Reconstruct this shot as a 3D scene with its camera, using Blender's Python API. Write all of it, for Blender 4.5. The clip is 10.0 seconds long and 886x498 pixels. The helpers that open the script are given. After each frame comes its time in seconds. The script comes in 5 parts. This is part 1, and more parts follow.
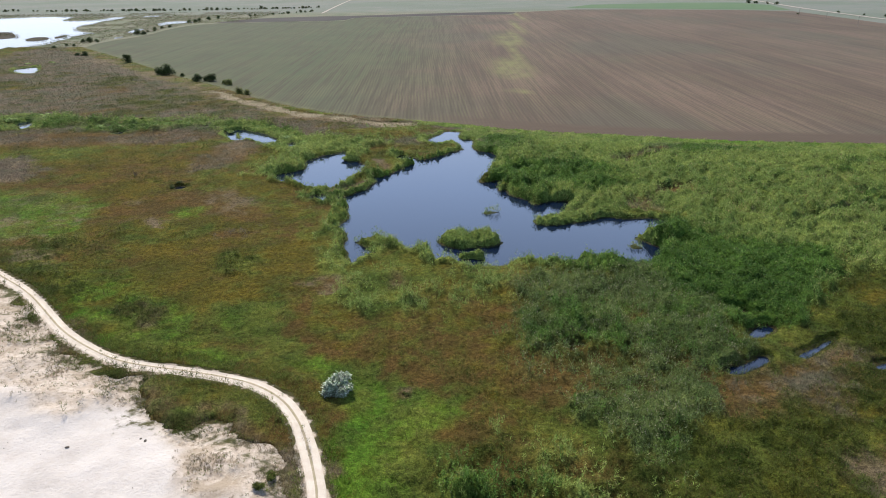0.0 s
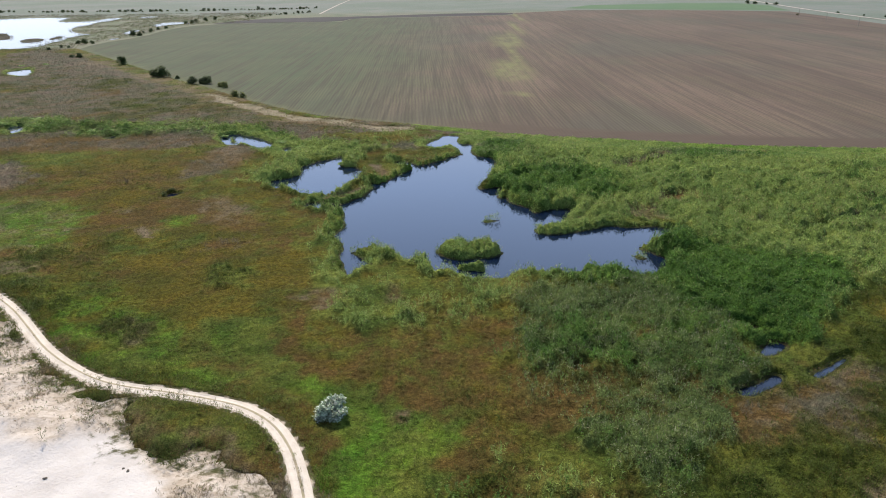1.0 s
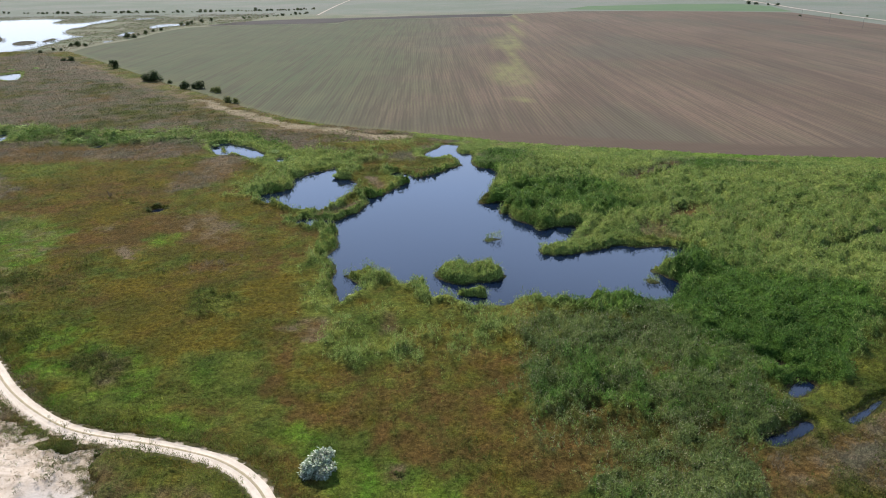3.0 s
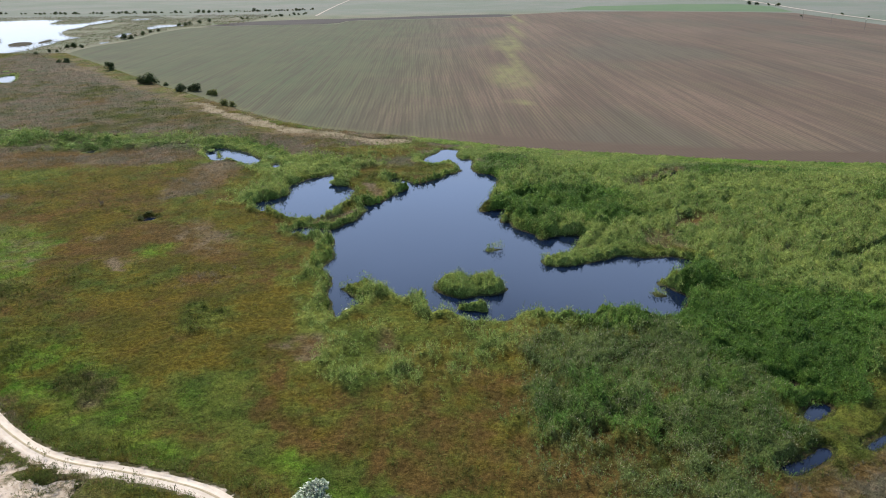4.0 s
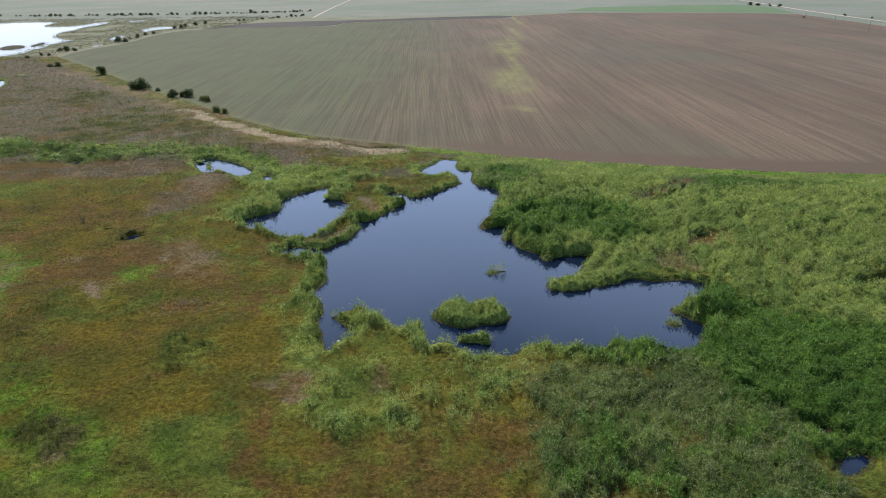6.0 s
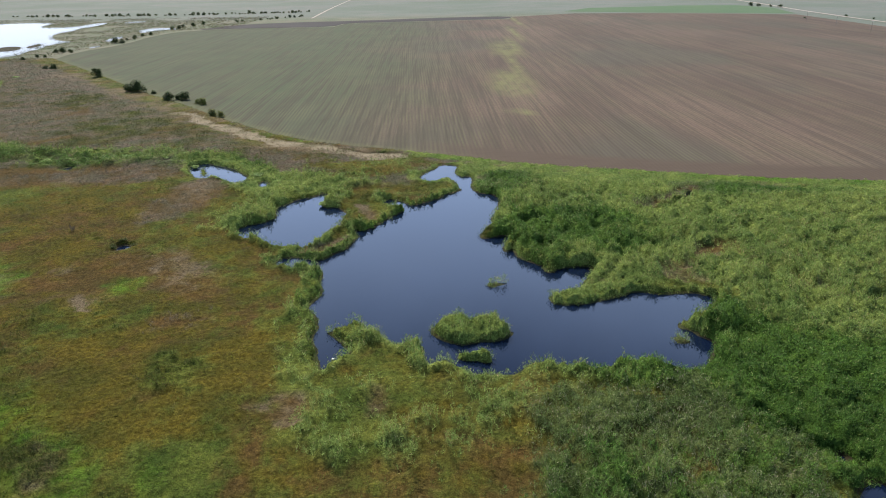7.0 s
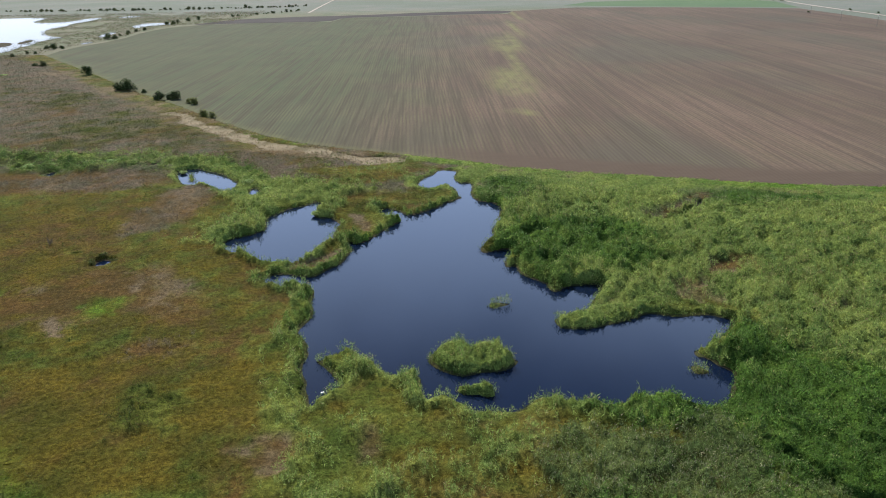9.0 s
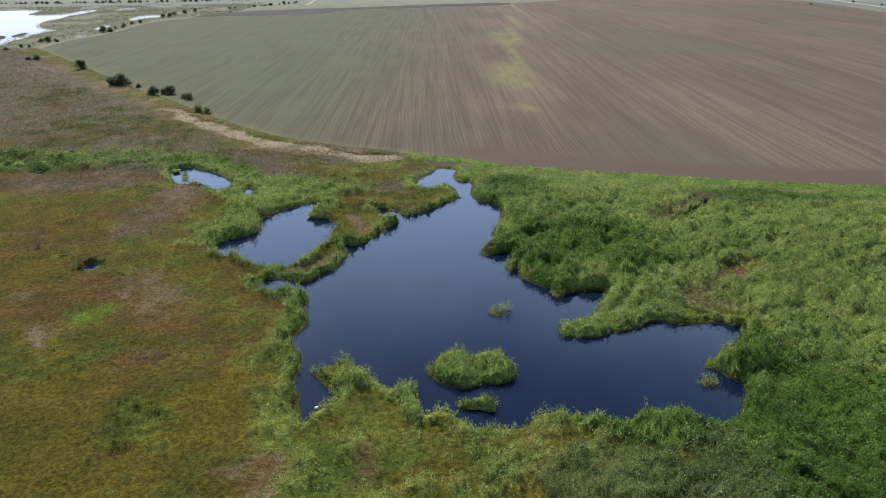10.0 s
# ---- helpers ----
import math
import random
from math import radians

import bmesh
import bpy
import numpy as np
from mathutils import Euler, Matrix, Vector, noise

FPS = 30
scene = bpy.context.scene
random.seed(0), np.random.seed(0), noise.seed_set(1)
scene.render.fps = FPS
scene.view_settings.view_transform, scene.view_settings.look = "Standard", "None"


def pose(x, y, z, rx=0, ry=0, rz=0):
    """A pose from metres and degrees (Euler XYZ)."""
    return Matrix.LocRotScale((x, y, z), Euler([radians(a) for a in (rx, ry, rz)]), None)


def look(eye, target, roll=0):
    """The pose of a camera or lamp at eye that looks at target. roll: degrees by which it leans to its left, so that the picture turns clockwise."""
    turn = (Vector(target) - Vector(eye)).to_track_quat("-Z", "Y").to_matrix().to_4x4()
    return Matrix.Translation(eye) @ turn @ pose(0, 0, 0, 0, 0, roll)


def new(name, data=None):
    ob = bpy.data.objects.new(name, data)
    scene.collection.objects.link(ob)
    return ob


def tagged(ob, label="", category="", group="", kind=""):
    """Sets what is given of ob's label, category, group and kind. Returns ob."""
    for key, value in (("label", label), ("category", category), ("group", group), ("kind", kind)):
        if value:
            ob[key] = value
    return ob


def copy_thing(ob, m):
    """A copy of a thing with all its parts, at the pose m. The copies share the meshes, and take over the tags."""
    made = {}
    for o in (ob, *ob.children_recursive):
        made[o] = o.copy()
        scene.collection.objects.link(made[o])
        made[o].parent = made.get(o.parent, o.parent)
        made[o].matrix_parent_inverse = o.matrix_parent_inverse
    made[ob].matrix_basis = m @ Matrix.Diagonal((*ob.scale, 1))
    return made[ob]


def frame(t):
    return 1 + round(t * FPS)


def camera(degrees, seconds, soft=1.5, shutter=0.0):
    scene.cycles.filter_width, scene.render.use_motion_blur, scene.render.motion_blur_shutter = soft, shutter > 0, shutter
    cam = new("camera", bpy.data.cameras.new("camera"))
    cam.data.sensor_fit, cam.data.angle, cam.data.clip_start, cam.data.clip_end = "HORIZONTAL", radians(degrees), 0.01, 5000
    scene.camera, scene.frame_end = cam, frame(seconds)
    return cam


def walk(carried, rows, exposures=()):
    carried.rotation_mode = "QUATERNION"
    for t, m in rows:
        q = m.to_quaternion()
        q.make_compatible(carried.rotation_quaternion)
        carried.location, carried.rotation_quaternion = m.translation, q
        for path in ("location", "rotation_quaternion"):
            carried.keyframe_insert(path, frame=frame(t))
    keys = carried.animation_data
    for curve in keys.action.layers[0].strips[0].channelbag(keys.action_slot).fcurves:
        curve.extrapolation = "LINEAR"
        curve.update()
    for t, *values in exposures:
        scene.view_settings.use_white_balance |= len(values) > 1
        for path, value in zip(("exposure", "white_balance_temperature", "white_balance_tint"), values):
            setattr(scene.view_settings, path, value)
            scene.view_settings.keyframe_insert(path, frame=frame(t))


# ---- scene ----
cam = camera(66.2, 10.0, soft=1.0)
METRES, EYE, TILT, LEAN, TURN = 47.6, 54.0, 0.0, 0.0, 0.0
EXPOSURE = 0.88
ROWS = [
    (0.0, 0.0, 0.0, 0.0, -0.27, -22.54, 0.65),
    (0.5, -0.0002, 0.0497, 0.0041, -0.34, -22.54, 0.67),
    (1.0, -0.0004, 0.0993, 0.0081, -0.42, -22.53, 0.67),
    (1.5, -0.0001, 0.1492, 0.0116, -0.45, -22.54, 0.68),
    (2.0, 0.0005, 0.1991, 0.016, -0.48, -22.54, 0.69),
    (2.5, 0.0009, 0.249, 0.0202, -0.5, -22.52, 0.7),
    (4.0, 0.0026, 0.3987, 0.0355, -0.58, -22.54, 0.73),
    (4.5, 0.0032, 0.4481, 0.0402, -0.61, -22.53, 0.75),
    (5.0, 0.0038, 0.4976, 0.0453, -0.64, -22.53, 0.77),
    (5.5, 0.0048, 0.5477, 0.0497, -0.66, -22.52, 0.79),
    (7.0, 0.0084, 0.6963, 0.0642, -0.74, -22.52, 0.82),
    (7.5, 0.0097, 0.7463, 0.0689, -0.76, -22.53, 0.84),
    (8.0, 0.0104, 0.7961, 0.0734, -0.8, -22.57, 0.86),
    (8.5, 0.0116, 0.8456, 0.0782, -0.83, -22.77, 0.87),
    (9.0, 0.0127, 0.8957, 0.082, -0.85, -23.04, 0.87),
    (9.5, 0.0138, 0.9456, 0.0861, -0.88, -23.35, 0.87),
    (10.0, 0.0147, 0.9957, 0.0907, -0.92, -23.68, 0.87),
]
walk(cam, [(t, pose(0, 0, EYE, TILT, LEAN, TURN) @ pose(METRES * x, METRES * y, METRES * z, 90 + pitch, roll, yaw)) for t, x, y, z, yaw, pitch, roll in ROWS],
     exposures=[(0.0, EXPOSURE - 0.04), (2.5, EXPOSURE), (4.5, EXPOSURE), (10.0, EXPOSURE)])

# ---- world and sun ----
SUN_AZIMUTH, SUN_HEIGHT = radians(-22), radians(46)
world = bpy.data.worlds.new("sky")
scene.world = world
world.use_nodes = True
sky = world.node_tree.nodes.new("ShaderNodeTexSky")
sky.sky_type, sky.sun_disc = "NISHITA", False
sky.sun_elevation, sky.sun_rotation = SUN_HEIGHT, SUN_AZIMUTH
sky.air_density, sky.dust_density, sky.ozone_density = 1.25, 0.5, 4.5
tree = world.node_tree
backdrop = tree.nodes["Background"]
tree.links.new(sky.outputs[0], backdrop.inputs["Color"])
backdrop.inputs["Strength"].default_value = 0.05
# Bright summer haze and thin cloud all round the horizon, with an uneven upper rim.
where = tree.nodes.new("ShaderNodeTexCoord").outputs["Generated"]
height = tree.nodes.new("ShaderNodeSeparateXYZ")
tree.links.new(where, height.inputs[0])
wisps = tree.nodes.new("ShaderNodeTexNoise")
wisps.inputs["Scale"].default_value, wisps.inputs["Detail"].default_value = 3.0, 5.0
tree.links.new(where, wisps.inputs["Vector"])
rim = tree.nodes.new("ShaderNodeMath")
rim.operation = "MULTIPLY_ADD"
rim.inputs[1].default_value = 0.22
tree.links.new(wisps.outputs["Fac"], rim.inputs[0])
tree.links.new(height.outputs["Z"], rim.inputs[2])
veil = tree.nodes.new("ShaderNodeMapRange")
veil.interpolation_type = "SMOOTHSTEP"
for key, value in zip(("From Min", "From Max", "To Min", "To Max"), (0.75, 0.50, 0.0, 0.96)):
    veil.inputs[key].default_value = value
tree.links.new(rim.outputs[0], veil.inputs["Value"])
haze_color = tree.nodes.new("ShaderNodeValToRGB")
haze_color.color_ramp.elements[0].position, haze_color.color_ramp.elements[0].color = 0.10, (0.50, 0.56, 0.66, 1)
haze_color.color_ramp.elements[1].position, haze_color.color_ramp.elements[1].color = 0.30, (0.49, 0.66, 1.0, 1)
tree.links.new(height.outputs["Z"], haze_color.inputs[0])
haze = tree.nodes.new("ShaderNodeBackground")
haze.inputs["Strength"].default_value = 1.5
tree.links.new(haze_color.outputs[0], haze.inputs["Color"])
both = tree.nodes.new("ShaderNodeMixShader")
tree.links.new(veil.outputs[0], both.inputs[0])
tree.links.new(backdrop.outputs[0], both.inputs[1])
tree.links.new(haze.outputs[0], both.inputs[2])
tree.links.new(both.outputs[0], tree.nodes["World Output"].inputs["Surface"])
sun = new("sun", bpy.data.lights.new("sun", "SUN"))
sun.data.energy, sun.data.angle, sun.data.color = 5.0, radians(0.6), (1.0, 0.90, 0.77)
sun_way = Vector((math.sin(SUN_AZIMUTH) * math.cos(SUN_HEIGHT), math.cos(SUN_AZIMUTH) * math.cos(SUN_HEIGHT), math.sin(SUN_HEIGHT)))
sun.matrix_world = look(sun_way * 300, (0, 0, 0))


# ---- materials ----
class Nodes:
    """A small helper that wires one node material."""

    def __init__(self, name):
        self.mat = bpy.data.materials.new(name)
        self.mat.use_nodes = True
        self.tree = self.mat.node_tree
        self.shader = self.tree.nodes["Principled BSDF"]
        self.out = self.tree.nodes["Material Output"]
        self.place = self.add("ShaderNodeNewGeometry").outputs["Position"]

    def add(self, kind, **inputs):
        node = self.tree.nodes.new(kind)
        for key, value in inputs.items():
            self.put(value, node.inputs[key.replace("_", " ")])
        return node

    def put(self, value, socket):
        if isinstance(value, bpy.types.NodeSocket):
            self.tree.links.new(value, socket)
        else:
            socket.default_value = (*value, 1.0) if isinstance(value, tuple) and len(value) == 3 and socket.type == "RGBA" else value

    def noise(self, scale, detail=3.0, rough=0.6, stretch=None, warp=0.0):
        at = self.place
        if stretch:
            m = self.add("ShaderNodeMapping", Vector=at)
            m.inputs["Rotation"].default_value = (0, 0, stretch[2])
            m.inputs["Scale"].default_value = (stretch[0], stretch[1], 1)
            at = m.outputs[0]
        return self.add("ShaderNodeTexNoise", Vector=at, Scale=scale, Detail=detail, Roughness=rough, Distortion=warp).outputs["Fac"]

    def ramp(self, value, low, high, a=0.0, b=1.0):
        n = self.add("ShaderNodeMapRange", Value=value)
        n.interpolation_type = "SMOOTHSTEP"
        for key, v in zip(("From Min", "From Max", "To Min", "To Max"), (low, high, a, b)):
            n.inputs[key].default_value = v
        return n.outputs[0]

    def mix(self, factor, a, b):
        n = self.add("ShaderNodeMix")
        n.data_type = "RGBA"
        for value, socket in ((factor, n.inputs[0]), (a, n.inputs[6]), (b, n.inputs[7])):
            self.put(value, socket)
        return n.outputs[2]

    def sums(self, op, a, b=0.5):
        n = self.add("ShaderNodeMath")
        n.operation = op
        self.put(a, n.inputs[0])
        self.put(b, n.inputs[1])
        return n.outputs[0]

    def named(self, name):
        n = self.add("ShaderNodeAttribute")
        n.attribute_name = name
        return n.outputs["Fac"]

    def bump(self, height, strength, distance):
        n = self.add("ShaderNodeBump", Height=height, Strength=strength, Distance=distance)
        self.put(n.outputs[0], self.shader.inputs["Normal"])

    def done(self, color, rough=0.8, specular=0.3):
        self.put(color, self.shader.inputs["Base Color"])
        self.put(rough, self.shader.inputs["Roughness"])
        self.put(specular, self.shader.inputs["Specular IOR Level"])
        return self.mat


def foliage(name, young, old, dry, dry_share=0.2, patch=0.12, through_light=0.22, rough=0.6, vary=0.34, mottle=0.4):
    """Leaves: colour drifts in patches and from leaf to leaf, some leaves are dry, light shines through."""
    n = Nodes(name)
    island = n.add("ShaderNodeNewGeometry").outputs["Random Per Island"]
    drift = n.sums("ADD", n.sums("MULTIPLY", n.ramp(n.noise(patch, 4.0, 0.65), 0.32, 0.68), 0.5), n.sums("MULTIPLY", n.ramp(n.noise(patch * 0.25, 3.0), 0.38, 0.62), 0.5))
    tone = n.mix(n.sums("ADD", n.sums("MULTIPLY", drift, 0.65), n.sums("MULTIPLY", island, 0.35)), young, old)
    other = n.sums("FRACT", n.sums("MULTIPLY", island, 17.3))
    shed = n.sums("LESS_THAN", other, n.sums("MULTIPLY", n.ramp(n.noise(patch * 2.3, 3.0), 0.3, 0.7), dry_share * 2))
    color = n.mix(shed, tone, dry)
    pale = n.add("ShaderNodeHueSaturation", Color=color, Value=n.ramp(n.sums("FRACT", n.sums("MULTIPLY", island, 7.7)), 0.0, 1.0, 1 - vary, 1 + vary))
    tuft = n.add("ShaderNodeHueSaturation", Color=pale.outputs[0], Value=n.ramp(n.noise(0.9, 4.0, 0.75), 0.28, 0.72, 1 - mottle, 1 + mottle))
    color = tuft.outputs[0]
    n.done(color, rough, 0.06)
    glow = n.add("ShaderNodeBsdfTranslucent", Color=color)
    both = n.add("ShaderNodeMixShader")
    both.inputs[0].default_value = through_light
    n.tree.links.new(n.shader.outputs[0], both.inputs[1])
    n.tree.links.new(glow.outputs[0], both.inputs[2])
    n.tree.links.new(both.outputs[0], n.out.inputs["Surface"])
    return n.mat


# Half of the light that a leaf does not take up goes through it, so these are reflected and passed light together.
TONES = {  # name of the leaves, young, old and dry colour, share of dry leaves, spread of brightness
    "reed": ("fresh_reed_leaves", (0.205, 0.258, 0.066), (0.104, 0.164, 0.040), (0.25, 0.21, 0.10), 0.06, 0.32),
    "dark": ("dark_reed_leaves", (0.080, 0.152, 0.026), (0.034, 0.076, 0.013), (0.14, 0.17, 0.06), 0.06, 0.48),
    "grey": ("greyish_reed_leaves", (0.124, 0.165, 0.054), (0.050, 0.082, 0.023), (0.20, 0.19, 0.125), 0.10, 0.46),
    "rust": ("rusty_sedge_blades", (0.110, 0.068, 0.022), (0.072, 0.053, 0.017), (0.13, 0.09, 0.05), 0.10, 0.22),
    "olive": ("olive_sedge_blades", (0.116, 0.092, 0.014), (0.067, 0.068, 0.012), (0.14, 0.11, 0.045), 0.08, 0.22),
    "meadow": ("meadow_grass_blades", (0.122, 0.144, 0.028), (0.050, 0.080, 0.015), (0.14, 0.12, 0.055), 0.08, 0.30),
    "bright": ("lush_grass_blades", (0.108, 0.195, 0.021), (0.054, 0.128, 0.014), (0.15, 0.16, 0.05), 0.06, 0.30),
    "straw": ("dry_grass_blades", (0.190, 0.150, 0.096), (0.138, 0.112, 0.072), (0.25, 0.22, 0.16), 0.25, 0.28),
    # Dull stalk brown, with some haze of the far marsh mixed into it.
    "old": ("old_reed_stalks", (0.148, 0.114, 0.086), (0.086, 0.094, 0.058), (0.17, 0.135, 0.105), 0.08, 0.14),
    "fen": ("dark_fen_herb_leaves", (0.072, 0.088, 0.016), (0.026, 0.042, 0.008), (0.10, 0.07, 0.03), 0.08, 0.34),
}
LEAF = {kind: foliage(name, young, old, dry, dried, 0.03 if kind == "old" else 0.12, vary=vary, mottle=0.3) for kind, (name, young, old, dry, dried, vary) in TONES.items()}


def thicket_material():
    """The packed mass of leaves and stems below the tips: each kind of plant tints it by its share."""
    n = Nodes("packed_leaves_and_stems")
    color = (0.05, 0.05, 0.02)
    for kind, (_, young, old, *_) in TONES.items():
        # Darker than the blades: the shade below the tips is put into the tone.
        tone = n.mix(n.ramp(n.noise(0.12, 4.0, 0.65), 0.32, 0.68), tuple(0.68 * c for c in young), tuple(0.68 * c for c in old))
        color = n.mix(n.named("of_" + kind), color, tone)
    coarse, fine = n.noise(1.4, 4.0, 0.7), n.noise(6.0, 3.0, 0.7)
    # Value noise paints bright tips and shaded gaps, besides random leaf tone.
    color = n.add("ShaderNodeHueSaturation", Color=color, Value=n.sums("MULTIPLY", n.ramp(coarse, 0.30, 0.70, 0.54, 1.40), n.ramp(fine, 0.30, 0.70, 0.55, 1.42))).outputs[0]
    n.bump(n.sums("ADD", n.sums("MULTIPLY", coarse, 1.5), fine), 0.9, 0.30)
    return n.done(color, 0.9, 0.03)


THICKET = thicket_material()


def ground_material():
    n = Nodes("marsh_ground")
    fine, broad, mid = n.noise(3.0, 5.0), n.noise(0.03, 5.0), n.noise(0.35, 5.0, 0.65)
    mud = n.mix(mid, (0.015, 0.013, 0.007), (0.034, 0.029, 0.015))
    mud = n.mix(n.named("litter"), mud, n.mix(mid, (0.075, 0.054, 0.024), (0.116, 0.087, 0.044)))
    mud = n.mix(n.named("faded"), mud, n.mix(mid, (0.085, 0.076, 0.060), (0.119, 0.102, 0.080)))
    mud = n.mix(n.named("shoots"), mud, n.mix(mid, (0.023, 0.034, 0.011), (0.048, 0.063, 0.019)))
    # Far grassland is greyed and blued: distance haze painted into its colour.
    hazy_pasture = n.mix(n.ramp(broad, 0.35, 0.65), (0.092, 0.109, 0.094), (0.112, 0.116, 0.103))
    hazy_pasture = n.mix(n.ramp(n.noise(0.006, 4.0), 0.4, 0.62), hazy_pasture, (0.083, 0.101, 0.080))
    hazy_pasture = n.mix(n.named("wold"), hazy_pasture, n.mix(n.ramp(broad, 0.35, 0.65), (0.072, 0.088, 0.052), (0.108, 0.106, 0.074)))
    turf = n.mix(mid, (0.034, 0.044, 0.014), (0.065, 0.053, 0.024))
    color = n.mix(n.named("hazy_pasture"), mud, hazy_pasture)
    color = n.mix(n.named("turf"), color, turf)
    color = n.mix(n.named("dry"), color, n.mix(mid, (0.211, 0.177, 0.122), (0.136, 0.116, 0.075)))
    dune = n.mix(n.ramp(n.noise(0.5, 6.0, 0.7), 0.35, 0.7), (0.381, 0.340, 0.299), (0.272, 0.228, 0.184))
    dune = n.mix(n.ramp(fine, 0.55, 0.8), dune, (0.272, 0.224, 0.170))
    clean = n.mix(n.ramp(n.noise(0.18, 4.0), 0.4, 0.75), (0.385, 0.364, 0.350), (0.325, 0.302, 0.284))
    dune = n.mix(n.ramp(n.noise(0.22, 6.0, 0.75, None, 0.8), 0.50, 0.62), dune, (0.250, 0.208, 0.162))
    dune = n.mix(n.ramp(n.noise(1.6, 5.0, 0.75, None, 0.5), 0.55, 0.66), dune, (0.150, 0.122, 0.088))
    dune = n.mix(n.named("clean"), dune, clean)
    edge = n.sums("ADD", n.named("sand"), n.sums("MULTIPLY", n.sums("SUBTRACT", n.noise(0.45, 6.0, 0.7), 0.5), 1.3))
    color = n.mix(n.ramp(edge, 0.38, 0.62), color, dune)
    n.bump(n.sums("ADD", fine, n.sums("ADD", n.sums("MULTIPLY", mid, 2.0), n.sums("MULTIPLY", n.noise(0.8, 6.0, 0.7, None, 1.0), 1.2))), 0.5, 0.25)
    return n.done(color, 0.95, 0.1)


ROW_TURN = radians(2.0)


def field_material():
    """Ploughed earth with crop rows, greener to the west, with weedy patches and wandering bands of paler soil."""
    n = Nodes("row_crop_field")
    broad = n.noise(0.012, 4.0, 0.6)
    soil = n.mix(n.ramp(n.noise(0.02, 5.0, 0.6, (1.0, 0.25, ROW_TURN)), 0.3, 0.7), (0.067, 0.045, 0.034), (0.096, 0.068, 0.050))
    soil = n.mix(n.ramp(n.noise(0.007, 3.0, 0.5, (1.6, 0.5, radians(-35))), 0.48, 0.62, 0.0, 0.8), soil, (0.109, 0.076, 0.058))
    soil = n.mix(n.ramp(n.noise(1.1, 4.0), 0.35, 0.75, 0.0, 0.6), soil, (0.050, 0.036, 0.027))
    soil = n.mix(n.ramp(n.noise(0.009, 3.0, 0.55, (1.0, 0.5, radians(-25))), 0.46, 0.62, 0.0, 0.7), soil, (0.054, 0.052, 0.039))
    turn = n.add("ShaderNodeMapping", Vector=n.place)
    turn.inputs["Rotation"].default_value = (0, 0, -ROW_TURN)
    wave = n.add("ShaderNodeTexWave", Vector=turn.outputs[0], Scale=0.2245, Distortion=1.4, Detail=3.0)
    wave.inputs["Detail Scale"].default_value = 0.35
    rows = n.sums("MULTIPLY", n.ramp(wave.outputs["Fac"], 0.25, 0.85), n.ramp(n.noise(0.03, 4.0, 0.65), 0.36, 0.64, 0.25, 1.0))
    swath = n.noise(1.0, 3.0, 0.6, (0.22, 0.006, -ROW_TURN))
    streak = n.noise(1.0, 4.0, 0.7, (0.55, 0.012, -ROW_TURN))
    split = n.add("ShaderNodeSeparateXYZ", Vector=n.place)
    west = n.ramp(n.sums("ADD", split.outputs["X"], n.sums("MULTIPLY", broad, 120.0)), 190.0, -60.0)
    cover = n.sums("ADD", n.sums("MULTIPLY", west, 0.40), n.sums("MULTIPLY", n.ramp(broad, 0.3, 0.7), 0.25))
    line = n.sums("MULTIPLY", rows, n.sums("MULTIPLY", n.ramp(swath, 0.35, 0.65, 0.2, 0.7), n.ramp(west, 0.45, 0.9, 0.55, 0.8)))
    plants = n.sums("MULTIPLY", line, n.sums("ADD", cover, 0.38))
    crop = n.mix(n.noise(0.5, 3.0), (0.066, 0.074, 0.034), (0.090, 0.086, 0.046))
    soil = n.mix(n.ramp(streak, 0.34, 0.60, 0.34, 0.0), soil, (0.040, 0.031, 0.024))
    soil = n.mix(n.ramp(swath, 0.3, 0.6, 0.4, 0.0), soil, (0.045, 0.035, 0.026))
    # Furrow shading between the rows, painted as darker soil along the wave.
    soil = n.mix(n.ramp(wave.outputs["Fac"], 0.5, 0.1, 0.0, 0.16), soil, (0.030, 0.023, 0.018))
    color = n.mix(plants, soil, crop)
    grown = n.sums("MULTIPLY", n.ramp(west, 0.3, 0.95), n.ramp(split.outputs["Y"], 230.0, 400.0, 0.45, 1.0))
    color = n.mix(n.sums("MULTIPLY", n.sums("MULTIPLY", grown, n.ramp(streak, 0.3, 0.6, 0.7, 1.0)), 0.85), color, n.mix(n.noise(0.03, 4.0), (0.028, 0.047, 0.022), (0.044, 0.060, 0.028)))
    color = n.mix(n.sums("MULTIPLY", n.ramp(streak, 0.38, 0.58, 1.0, 0.0), n.ramp(west, 0.2, 0.8, 0.26, 0.62)), color, (0.032, 0.030, 0.019))
    color = n.mix(n.sums("MULTIPLY", rows, n.ramp(swath, 0.35, 0.62, 0.06, 0.30)), color, (0.080, 0.078, 0.040))
    color = n.mix(n.sums("MULTIPLY", n.named("weeds"), n.ramp(n.noise(0.10, 5.0, 0.75, (1.0, 0.35, -ROW_TURN)), 0.36, 0.62, 0.25, 0.75)), color, (0.125, 0.138, 0.050))
    color = n.mix(n.named("headland"), color, n.mix(n.noise(0.25, 5.0, 0.7, (0.3, 1.0, radians(8))), (0.045, 0.033, 0.024), (0.066, 0.050, 0.036)))
    n.bump(wave.outputs["Fac"], 0.2, 0.10)
    return n.done(color, 0.95, 0.1)


